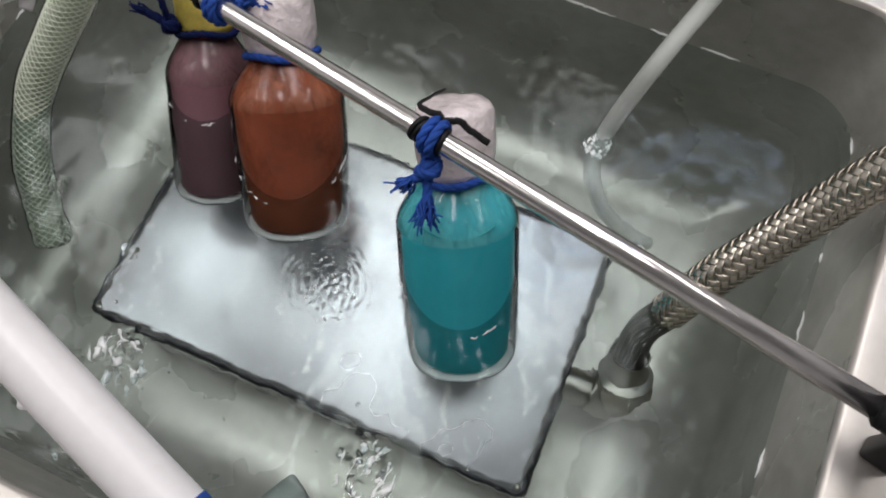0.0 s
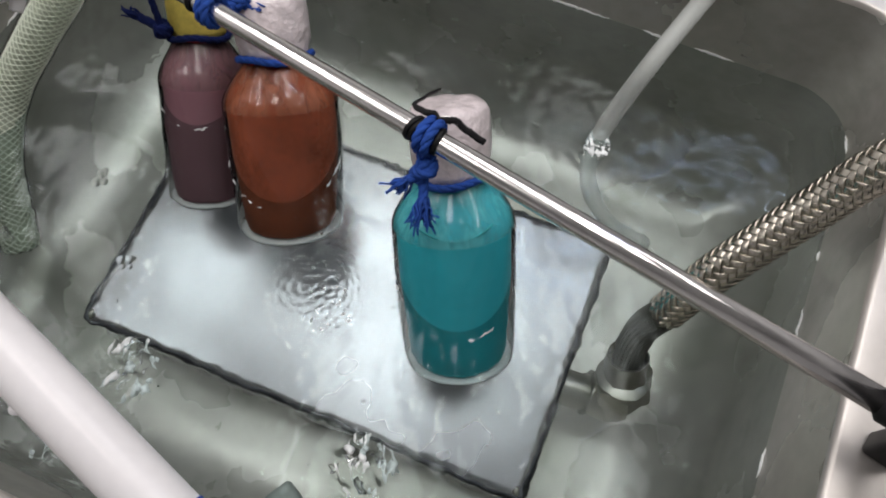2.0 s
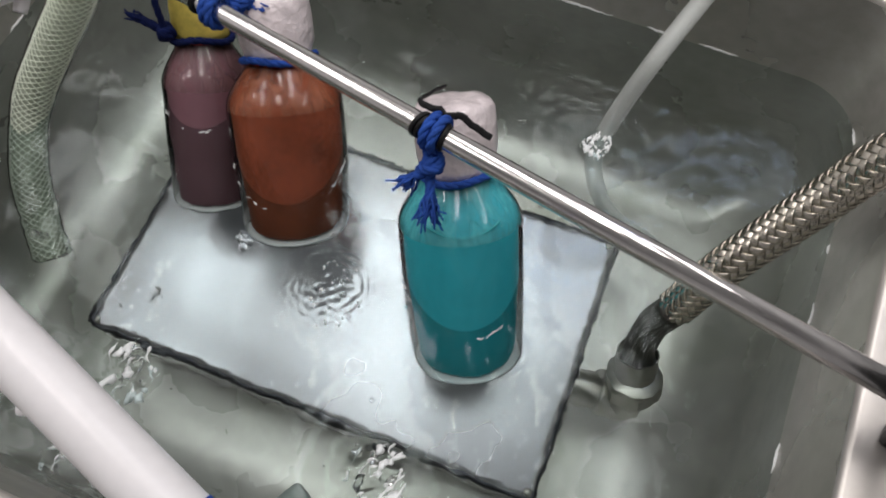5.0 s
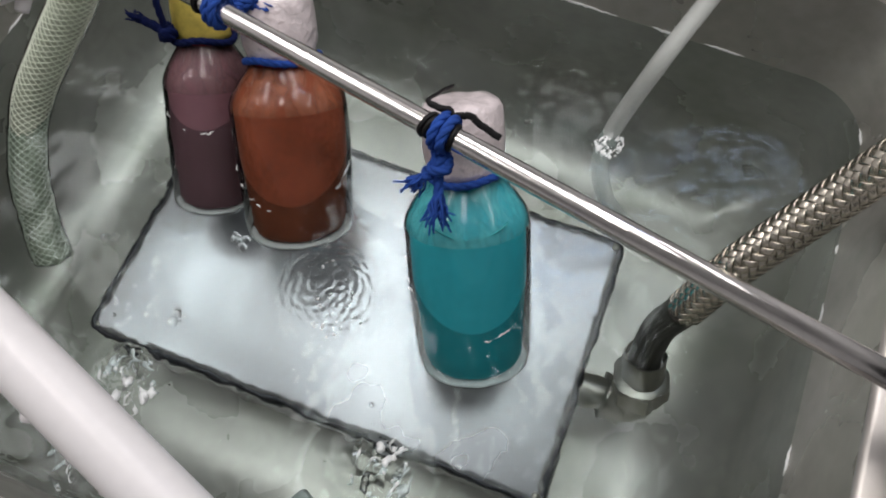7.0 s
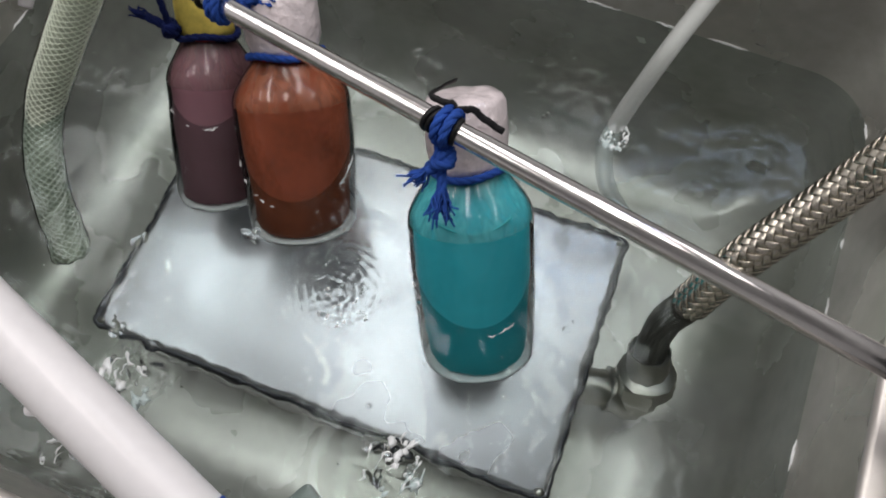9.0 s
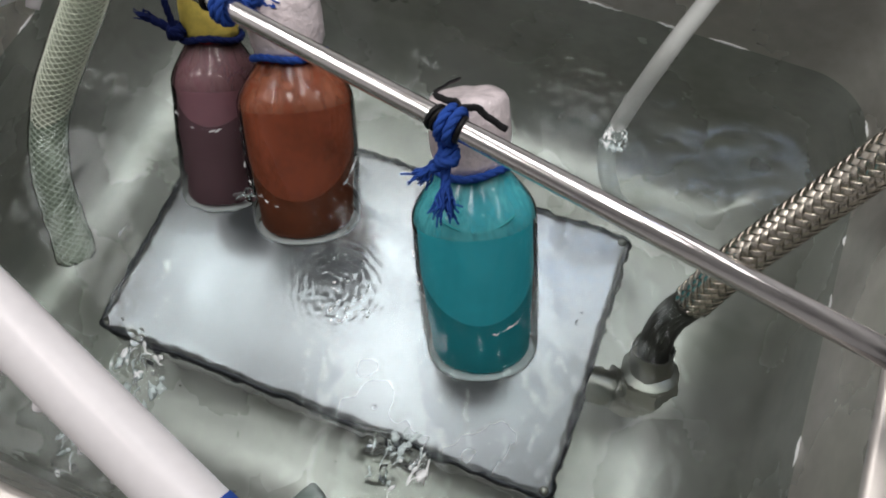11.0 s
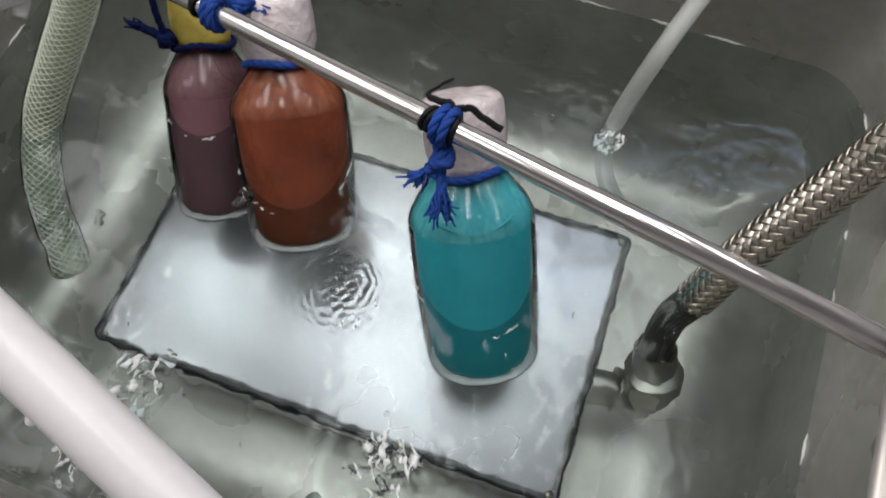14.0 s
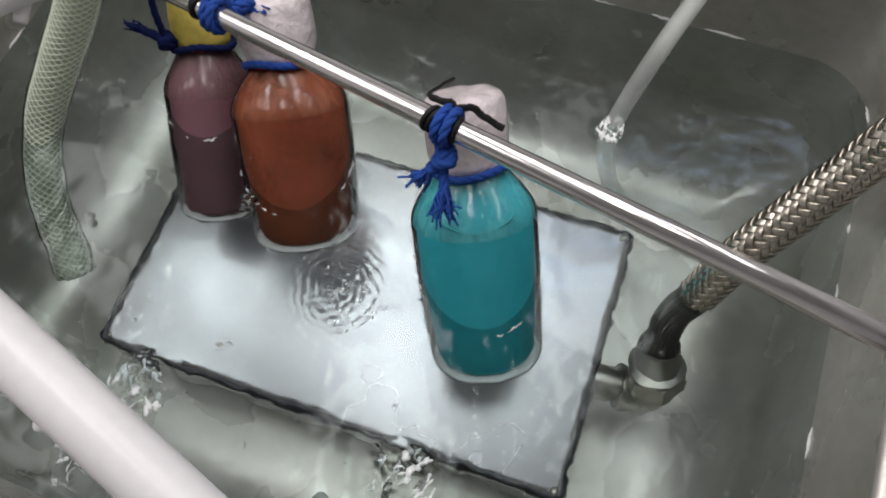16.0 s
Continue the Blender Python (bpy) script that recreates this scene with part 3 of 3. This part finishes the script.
part("elbow", tube(smooth_path([top - axis * 0.022, top.lerp(EL, 0.7), EL.lerp(ST, 0.10) - axis * 0.002, EL.lerp(ST, 0.5)], 8), 0.0185, 28), M_FIT, hose, "dull cast steel elbow")
stub("pipe_stub", EL.lerp(ST, 0.4), ST, [(0.0140, 0), (0.0145, 0.002), (0.0145, 0.03), (0.0145, (ST - EL).length * 0.6 + 0.006)], 32, "short steel pipe stub")

# ---- white pipes ----
PA, PB = Vector((-0.2158, -0.1094, 0.1509)), Vector((-0.1336, -0.1826, 0.1307))
pw = (PB - PA).normalized()
pipe = root("white_pipe", PA, "white plastic pipe lying across the tank, with a blue-marked end", "pipe")
PR = 0.0165
part("tube_wall", tube([-0.35 * pw, -0.1 * pw, Vector(), 0.118 * pw, 0.2 * pw, 0.30 * pw], PR, 40), M_PVC, pipe)
drip = tube([Vector(), Vector((0, 0, -0.003)), Vector((0, 0, -0.006))], lambda s: 0.0035 * (1 - 0.8 * s * s), 14)
dp = part("glue_drip", drip, M_PVC, pipe, "small hardened drip")
dp.location = Vector((-0.1985, -0.1459, 0.1441)) - PA
for along, size in ((-0.062, 0.8), (-0.024, 0.6), (0.031, 0.7), (0.052, 0.5)):
    dm = bmesh.new()
    bmesh.ops.create_uvsphere(dm, u_segments=14, v_segments=10, radius=0.0036 * size)
    bmesh.ops.scale(dm, vec=(1, 1, 1.5), verts=dm.verts)
    wd = part("water_drop", dm, M_BUBBLE, pipe, "clear hanging water drop")
    wd.location = Vector((-0.1985, -0.1459, 0.1441)) - PA + pw * along
bt = part("blue_tape", tube([0.133 * pw, 0.150 * pw], PR + 0.0006, 40), M_ROPE, pipe, "blue tape band")

# ---- clear braided hose ----
CP = [(-0.2210, 0.1569, 0.1444), (-0.2551, 0.1521, 0.0881), (-0.2854, 0.1416, 0.0456), (-0.3156, 0.1196, 0.0000), (-0.3199, 0.0793, -0.0350), (-0.3161, 0.0510, -0.0700), (-0.3078, 0.0212, -0.1000)]
clear_hose = root("clear_hose", CP[1], "clear greenish hose with white net yarn, end in water", "hose")
cl = [p - Vector(CP[1]) for p in smooth_path(CP, 16)]
CR = 0.0158
w = part("hose_wall", tube(cl, CR, 28), M_HOSE, clear_hose)
w.visible_shadow = False
part("inner_wall", tube(cl, CR * 0.80, 24), M_HOSEWALL, clear_hose, "cloudy inner wall")
fr2, ls2 = frames_along(cl), [0.0]
for p, q in zip(cl, cl[1:]):
    ls2.append(ls2[-1] + (q - p).length)
for sgn in (1, -1):
    for k in range(12):
        bmx = bmesh.new()
        helix(bmx, fr2, ls2, CR * 0.9, sgn * 14.0, k * math.tau / 12, 0.0008, 0.0006)
        part("yarn", bmx, M_YARN, clear_hose)

# ---- thin silicone tube ----
SP = [(0.2153, 0.1848, 0.1019), (0.1909, 0.1625, 0.0762), (0.1553, 0.1214, 0.0555), (0.1324, 0.1014, 0.0000), (0.1231, 0.0792, -0.0200), (0.1293, 0.0585, -0.0450), (0.1506, 0.0443, -0.0800), (0.1809, 0.0425, -0.1200)]
silicone = root("silicone_tube", SP[1], "thin milky silicone tube dipping into the water", "tube")
part("tube_wall", tube([p - Vector(SP[1]) for p in smooth_path(SP, 12)], 0.0069, 20), M_SILICONE, silicone)

# ---- grey pipe end under water ----
gp = [(-0.1118, -0.1996, -0.0300), (-0.1010, -0.1871, -0.0300), (-0.0862, -0.1751, -0.0300)]
grey = root("grey_pipe", gp[0], "grey plastic outlet pipe end under the water", "pipe")
g0 = [Vector(p) - Vector(gp[0]) for p in gp]
part("pipe_wall", tube([g0[0] * 1.0 - (g0[2] - g0[0]) * 3, g0[0], g0[1], g0[2], g0[2] + (g0[2] - g0[1]) * 0.12], lambda s: 0.0135 if s < 0.9 else 0.0115, 28), M_GREYPIPE, grey)

# ---- white fitting over the tank's far side ----
wf = root("white_fitting", (-0.2449, 0.0846, 0.1789), "white plastic bar with a short nozzle above the water", "pipe fitting")
W0 = Vector((-0.2449, 0.0846, 0.1789))
part("bar", tube([Vector((-0.2824, 0.0731, 0.1740)) - W0, Vector((-0.2449, 0.0866, 0.1797)) - W0, Vector((-0.2106, 0.0981, 0.1846)) - W0], 0.0125, 24), M_PVC, wf)
part("nozzle", tube([Vector((-0.2320, 0.0881, 0.1750)) - W0, Vector((-0.2373, 0.0805, 0.1663)) - W0, Vector((-0.2380, 0.0770, 0.1648)) - W0], lambda s: 0.0042 * (1 - 0.5 * max(0, s - 0.8)), 16), M_PVC, wf)


# ---- ropes ----
def fray(bm, at, way, n, length, spread, rng, r=0.0008):
    """Loose wavy yarns that fan out from a rope's end."""
    for k in range(n):
        d = (Vector(way).normalized() + rand_in(rng, spread)).normalized()
        p = Vector(at) + rand_in(rng, 0.0018)
        ll = length * rng.uniform(0.5, 1.1)
        pts = [p + d * ll * q / 4 + rand_in(rng, length * 0.075) * (q > 0) for q in range(5)]
        sweep(bm, smooth_path(pts, 3), lambda s: r * (1.1 - 0.35 * s), 5)


def twisted(bm, line, r):
    """A rope of three strands wound about the line."""
    fr3, acc = frames_along(line), [0.0]
    for p, q in zip(line, line[1:]):
        acc.append(acc[-1] + (q - p).length)
    for k in range(3):
        pts = [q + r * 0.42 * (math.cos(s * 300 + k * 2.094) * a + math.sin(s * 300 + k * 2.094) * b) for (q, a, b), s in zip(fr3, acc)]
        sweep(bm, pts, r * 0.66, 8)


def neck_ring(name, m, neck, nr, owner, mat, r=0.0027, tilt=0.0):
    bm = bmesh.new()
    c = Vector((0, 0, neck - 0.002))
    twisted(bm, ring_line(c, (tilt, 0, 1), nr + 0.0048, 60, wobble=0.0015), r)
    me = part(name, bm, mat, owner, "blue rope loop round the neck")
    me.matrix_basis = m
    return me


def on_rod(p):
    """The point of the rod's axis nearest to p."""
    p = Vector(p)
    return ROD_A + ROD_WAY * (p - ROD_A).dot(ROD_WAY)


def rope_tie(name, spot, ring_at, fray_ways, mat, label, m, neck, nr, seed):
    rng = random.Random(seed)
    ob = root(name, (0, 0, 0), label, "rope", "rope ties")
    neck_ring("neck_loop", m, neck, nr, ob, mat)
    c = on_rod(spot)
    for k in range(2):
        bm = bmesh.new()
        cc = c + ROD_WAY * (k - 0.5) * 0.0056
        twisted(bm, ring_line(cc, ROD_WAY + rand_in(rng, 0.12), ROD_R + 0.0030, 48), 0.0030)
        part("rod_loop", bm, mat, ob)
    knot_at = Vector(ring_at)
    start = c + (knot_at - c).normalized() * (ROD_R + 0.003)
    for k in range(2):
        bm = bmesh.new()
        off = ROD_WAY * (k - 0.5) * 0.006
        twisted(bm, smooth_path([start + off, start.lerp(knot_at, 0.5) + off + rand_in(rng, 0.0012), knot_at], 14), 0.0032)
        part("cord", bm, mat, ob)
    for k in range(4):
        bm = bmesh.new()
        twisted(bm, ring_line(knot_at + rand_in(rng, 0.0018), rand_in(rng, 1.0), 0.0052, 26), 0.0030)
        part("knot_turn", bm, mat, ob)
    for way, length, count in fray_ways:
        bm = bmesh.new()
        way = Vector(way).normalized()
        mid = knot_at + way * length * 0.45
        twisted(bm, smooth_path([knot_at, knot_at.lerp(mid, 0.5) + rand_in(rng, 0.001), mid], 8), 0.0032)
        part("rope_end", bm, mat, ob)
        bm = bmesh.new()
        fray(bm, mid - way * 0.002, way, count, length * 0.62, 0.5, rng)
        tagged(part("frayed_end", bm, mat, ob, "frayed blue rope end"), kind="stuff")
    return ob


TN = TM @ Vector((0, 0, TNECK))
rope_tie("rope_tie", (0.0045, 0.0291, 0.1097), (-0.0014, 0.0127, 0.1027), ((Vector((-0.0239, 0.0004, 0.0943)) - Vector((-0.0014, 0.0127, 0.1027)), 0.030, 34), (Vector((-0.0042, -0.0182, 0.0810)) - Vector((-0.0014, 0.0127, 0.1027)), 0.040, 34)), M_ROPE, "bright blue frayed rope tying the teal bottle to the rod", TM, TNECK, TNR, 3)
rope_tie("rope_tie", (-0.1449, 0.1417, 0.0782), (-0.1343, 0.1479, 0.0917), ((Vector((-0.1207, 0.1415, 0.0890)) - Vector((-0.1343, 0.1479, 0.0917)), 0.018, 26),), M_ROPE, "bright blue frayed rope tying the brown bottle to the rod", BM, BNECK, BNR, 5)
pt = root("rope_tie", (0, 0, 0), "dark blue frayed rope round the purple bottle's neck", "rope", "rope ties")
neck_ring("neck_loop", PM, PNECK, PNR, pt, M_NAVY)
PK = Vector((-0.2083, 0.1597, 0.0424))
rng = random.Random(9)
for k in range(4):
    bm = bmesh.new()
    twisted(bm, ring_line(PK + rand_in(rng, 0.0015), rand_in(rng, 1.0), 0.0048, 26), 0.0028)
    part("knot_turn", bm, M_NAVY, pt)
bm = bmesh.new()
e = Vector((-0.2243, 0.1650, 0.0501))
twisted(bm, smooth_path([PK, PK.lerp(e, 0.5) + Vector((0, 0, 0.001)), e], 10), 0.0034)
part("rope_end", bm, M_NAVY, pt)
bm = bmesh.new()
fray(bm, e, e - PK, 30, 0.012, 0.4, rng)
tagged(part("frayed_end", bm, M_NAVY, pt, "frayed dark blue rope end"), kind="stuff")
bm = bmesh.new()
twisted(bm, smooth_path([PK, Vector((-0.2099, 0.1672, 0.0619)), Vector((-0.2136, 0.1810, 0.0786)), on_rod((-0.2308, 0.2074, 0.0789))], 12), 0.0026)
part("cord", bm, M_NAVY, pt)


# ---- black ties on the rod ----
def black_tie(spot, tails, seed, turns=2):
    rng = random.Random(seed)
    ob = root("black_tie", (0, 0, 0), "thin black plastic band twisted round the rod", "tie", "black ties")
    c = on_rod(spot)
    for k in range(turns):
        part("band", tube(ring_line(c + ROD_WAY * (k - 1) * 0.004, ROD_WAY + rand_in(rng, 0.25), ROD_R + 0.0009, 30), 0.0011, 8, 1.6), M_BLACK, ob)
    for pts in tails:
        line3 = smooth_path(pts, 8)
        part("tail", tube([p + rand_in(rng, 0.0004) for p in line3], 0.0022, 8, 0.45), M_BLACK, ob, "loose crumpled tail")
    return ob


black_tie((-0.0031, 0.0323, 0.1111), (((0.0063, 0.0303, 0.1254), (0.0047, 0.0366, 0.1259), (-0.0020, 0.0410, 0.1224), (-0.0092, 0.0476, 0.1197), (-0.0055, 0.0536, 0.1169), (0.0057, 0.0646, 0.1107)), ((0.0063, 0.0324, 0.1263), (0.0161, 0.0335, 0.1246), (0.0222, 0.0306, 0.1201), (0.0347, 0.0257, 0.1126))), 4)
black_tie((0.0137, 0.0233, 0.1094), (), 8, 1)
black_tie((-0.1550, 0.1509, 0.0767), (), 6)


# ---- moving water: bubbles and splashes ----
def bubble_cluster(seed, n, size):
    rng = random.Random(seed)
    ob = root("bubble_cluster", (0, 0, 0), "small cluster of clear air bubbles floating on the water", "bubbles", "floating bubbles")
    for k in range(n):
        r = size * rng.uniform(0.45, 1.0)
        bm = bmesh.new()
        bmesh.ops.create_uvsphere(bm, u_segments=16, v_segments=10, radius=r)
        bmesh.ops.bisect_plane(bm, geom=bm.verts[:] + bm.edges[:] + bm.faces[:], plane_co=(0, 0, -r * 0.25), plane_no=(0, 0, -1), clear_outer=True)
        q = part("bubble", bm, M_BUBBLE, ob)
        q.location = (rng.uniform(-1, 1) * size * (n > 1) * 1.3, rng.uniform(-1, 1) * size * (n > 1) * 1.3, r * 0.2)
        q.visible_shadow = False
    return ob


def splash(seed, n, spread, size, label, slant=65):
    """Broken ripples: loops, streaks and beads on the surface, mostly lying one way, their highlights painted white."""
    rng = random.Random(seed)
    ob = root("splash", (0, 0, 0), label, "splash", "splashes")
    for k in range(n):
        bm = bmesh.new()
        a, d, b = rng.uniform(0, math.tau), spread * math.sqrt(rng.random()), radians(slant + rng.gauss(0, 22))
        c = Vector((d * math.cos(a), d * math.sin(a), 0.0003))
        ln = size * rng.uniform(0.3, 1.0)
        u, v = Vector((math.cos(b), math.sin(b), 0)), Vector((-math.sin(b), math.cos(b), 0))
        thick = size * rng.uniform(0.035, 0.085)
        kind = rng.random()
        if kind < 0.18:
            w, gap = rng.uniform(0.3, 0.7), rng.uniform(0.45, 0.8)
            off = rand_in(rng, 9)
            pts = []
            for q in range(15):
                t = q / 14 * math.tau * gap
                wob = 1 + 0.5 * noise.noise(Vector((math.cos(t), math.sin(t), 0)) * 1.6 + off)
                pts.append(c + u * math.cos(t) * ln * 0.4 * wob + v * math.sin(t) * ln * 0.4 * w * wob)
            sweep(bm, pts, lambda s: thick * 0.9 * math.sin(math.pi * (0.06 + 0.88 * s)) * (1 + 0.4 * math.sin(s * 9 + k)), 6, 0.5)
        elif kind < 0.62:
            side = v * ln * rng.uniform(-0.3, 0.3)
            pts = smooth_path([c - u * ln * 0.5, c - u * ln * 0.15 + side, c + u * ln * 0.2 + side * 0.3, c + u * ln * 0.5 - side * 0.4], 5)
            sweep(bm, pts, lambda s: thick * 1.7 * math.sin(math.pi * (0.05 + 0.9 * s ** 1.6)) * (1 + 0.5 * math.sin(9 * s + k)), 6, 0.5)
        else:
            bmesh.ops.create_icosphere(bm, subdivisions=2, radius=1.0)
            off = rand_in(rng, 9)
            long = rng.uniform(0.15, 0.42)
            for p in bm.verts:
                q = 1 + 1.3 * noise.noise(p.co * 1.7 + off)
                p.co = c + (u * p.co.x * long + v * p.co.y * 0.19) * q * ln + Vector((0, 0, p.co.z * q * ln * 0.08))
        # four in five are white: highlights painted as solid shapes
        q = part("glint_crest", bm, M_GLINT if k % 5 < 4 else M_BUBBLE, ob)
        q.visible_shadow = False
    return ob


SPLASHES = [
    (splash(1, 40, 0.011, 0.011, "churned water with painted white glints where the thin tube enters"), (0.1255, 0.0872, 0.0000), 0.0035),
    (splash(2, 30, 0.022, 0.016, "churned water with painted white glints over the outlet pipe"), (-0.0433, -0.1592, 0.0000), 0.006),
    (splash(3, 26, 0.022, 0.017, "small painted white glints of broken ripples beside the white pipe"), (-0.2134, -0.0985, 0.0000), 0.007),
    (splash(4, 24, 0.016, 0.011, "small painted white glints of broken ripples under the white pipe"), (-0.2482, -0.1450, 0.0000), 0.006),
    (splash(5, 30, 0.020, 0.005, "fine painted white glints of standing ripples over the steel box"), (-0.0731, -0.0443, 0.0000), 0.003),
    (splash(6, 12, 0.016, 0.005, "fine painted white glints of ripples at the brown bottle's foot"), (-0.0716, -0.0122, 0.0000), 0.003),
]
# clusters that drift a way of their own: seconds and place on the water
DRIFTS = [
    (bubble_cluster(11, 7, 0.0042), ((0, (-0.2876, 0.0415, 0.0000)), (0.5, (-0.2920, 0.0486, 0.0000)), (1, (-0.2810, 0.0529, 0.0000)), (1.5, (-0.2734, 0.0558, 0.0000)), (2, (-0.2529, 0.0529, 0.0000)), (2.5, (-0.2268, 0.0548, 0.0000)), (3, (-0.1790, 0.0237, 0.0000)), (3.5, (-0.1526, 0.0302, 0.0000)), (4.2, (-0.1418, 0.0065, 0.0000)), (6.3, (-0.1439, 0.0029, 0.0000)), (7.5, (-0.1486, 0.0083, 0.0000)), (9, (-0.1419, 0.0078, 0.0000)), (11.3, (-0.1538, 0.0424, 0.0000)), (13, (-0.1524, 0.0443, 0.0000)), (16, (-0.1495, 0.0415, 0.0000)))),
    (bubble_cluster(12, 6, 0.0040), ((0, (-0.2233, -0.0122, 0.0000)), (0.5, (-0.2307, -0.0047, 0.0000)), (1, (-0.2263, 0.0119, 0.0000)), (1.5, (-0.2297, 0.0020, 0.0000)), (2, (-0.2196, -0.0152, 0.0000)), (2.5, (-0.2226, -0.0165, 0.0000)), (3.5, (-0.2243, -0.0235, 0.0000)), (4.2, (-0.2122, -0.0316, 0.0000)), (6.3, (-0.1898, -0.0455, 0.0000)), (7, (-0.1844, -0.0505, 0.0000)), (8, (-0.2116, -0.0484, 0.0000)), (9, (-0.2281, -0.0608, 0.0000)), (11.3, (-0.2166, -0.0669, 0.0000)), (14, (-0.1938, -0.0757, 0.0000)), (16, (-0.1610, -0.0669, 0.0000)))),
    (bubble_cluster(16, 5, 0.0040), ((0, (-0.3157, 0.0101, 0.0000)), (3, (-0.3106, 0.0056, 0.0000)), (4.2, (-0.2987, 0.0078, 0.0000)), (6.5, (-0.2744, 0.0101, 0.0000)), (7, (-0.2434, 0.0101, 0.0000)), (8, (-0.2348, 0.0078, 0.0000)), (9, (-0.2240, 0.0047, 0.0000)), (11.3, (-0.2421, 0.0146, 0.0000)), (12.5, (-0.2503, 0.0261, 0.0000)), (16, (-0.2661, 0.0321, 0.0000)))),
]
BUBBLES = [
    (bubble_cluster(13, 1, 0.0026), (-0.2279, -0.0505, 0.0000), (0.004, 0.006)),
    (bubble_cluster(14, 1, 0.0022), (-0.0265, -0.0888, 0.0000), (-0.010, -0.004)),
    (bubble_cluster(15, 2, 0.0026), (0.0832, -0.0546, 0.0000), (0.008, -0.006)),
    (bubble_cluster(17, 1, 0.0022), (0.0438, -0.1137, 0.0000), (-0.006, -0.008)),
    (bubble_cluster(18, 1, 0.0020), (-0.2128, -0.0144, 0.0000), (0.010, -0.002)),
    (bubble_cluster(19, 2, 0.0022), (0.0777, 0.1066, 0.0000), (-0.012, 0.002)),
    (bubble_cluster(20, 1, 0.0020), (-0.0467, -0.1156, 0.0000), (0.006, 0.004)),
]


# ---- what moves ----
def motions():
    steps = [k * 0.2 for k in range(81)]
    base = water.matrix_basis.copy()
    sway = {t: Matrix.Translation((0.0035 * math.sin(5.1 * t), 0.0035 * math.cos(4.3 * t + 1), 0.0004 * math.sin(7 * t))) for t in steps}
    walk(water, [(t, sway[t] @ base) for t in steps])
    for k, ob in enumerate(patches):
        rng, turn, rows, here = random.Random(70 + k), 0.0, [], ob.matrix_basis.copy()
        for t in steps:
            turn += rng.uniform(-75, 75)
            rows.append((t, sway[t] @ here @ pose(0, 0, 0, 0, 0, turn)))
        walk(ob, rows)
    for i, (ob, at, amp) in enumerate(SPLASHES):
        rng = random.Random(50 + i)
        turn, rows = 0.0, []
        for t in steps:
            turn = rng.uniform(-28, 28)
            rows.append((t, pose(at[0] + rng.uniform(-amp, amp), at[1] + rng.uniform(-amp, amp), rng.uniform(-0.0016, 0.0004), rng.uniform(-6, 6), rng.uniform(-6, 6), turn)))
        walk(ob, rows)
    for i, (ob, at, go) in enumerate(BUBBLES):
        rng = random.Random(80 + i)
        rows = []
        for k in range(33):
            t = k * 0.5
            rows.append((t, pose(at[0] + go[0] * math.sin(0.5 * t + i) + rng.uniform(-0.001, 0.001), at[1] + go[1] * math.sin(0.43 * t + 2 * i) + rng.uniform(-0.001, 0.001), 0.0006, 0, 0, 9 * t)))
        walk(ob, rows)
    for ob, stops in DRIFTS:
        walk(ob, [(t, pose(p[0], p[1], 0.0006, 0, 0, 12 * t)) for t, p in stops])
    c0 = clear_hose.matrix_basis.copy()
    walk(clear_hose, [(t, Matrix.Translation((dx, 0, 0)) @ c0 @ pose(0, 0, 0, 0, tilt, 0)) for t, dx, tilt in SWING])


SWING = ((0, -0.004, 3), (1.0, -0.005, 5), (1.5, -0.009, 7), (2.5, -0.009, 7), (3.5, -0.003, 6), (4.2, -0.003, 4), (6.3, 0, 3), (7.0, -0.002, 3), (8.5, 0, 0), (16, 0, 0))
motions()
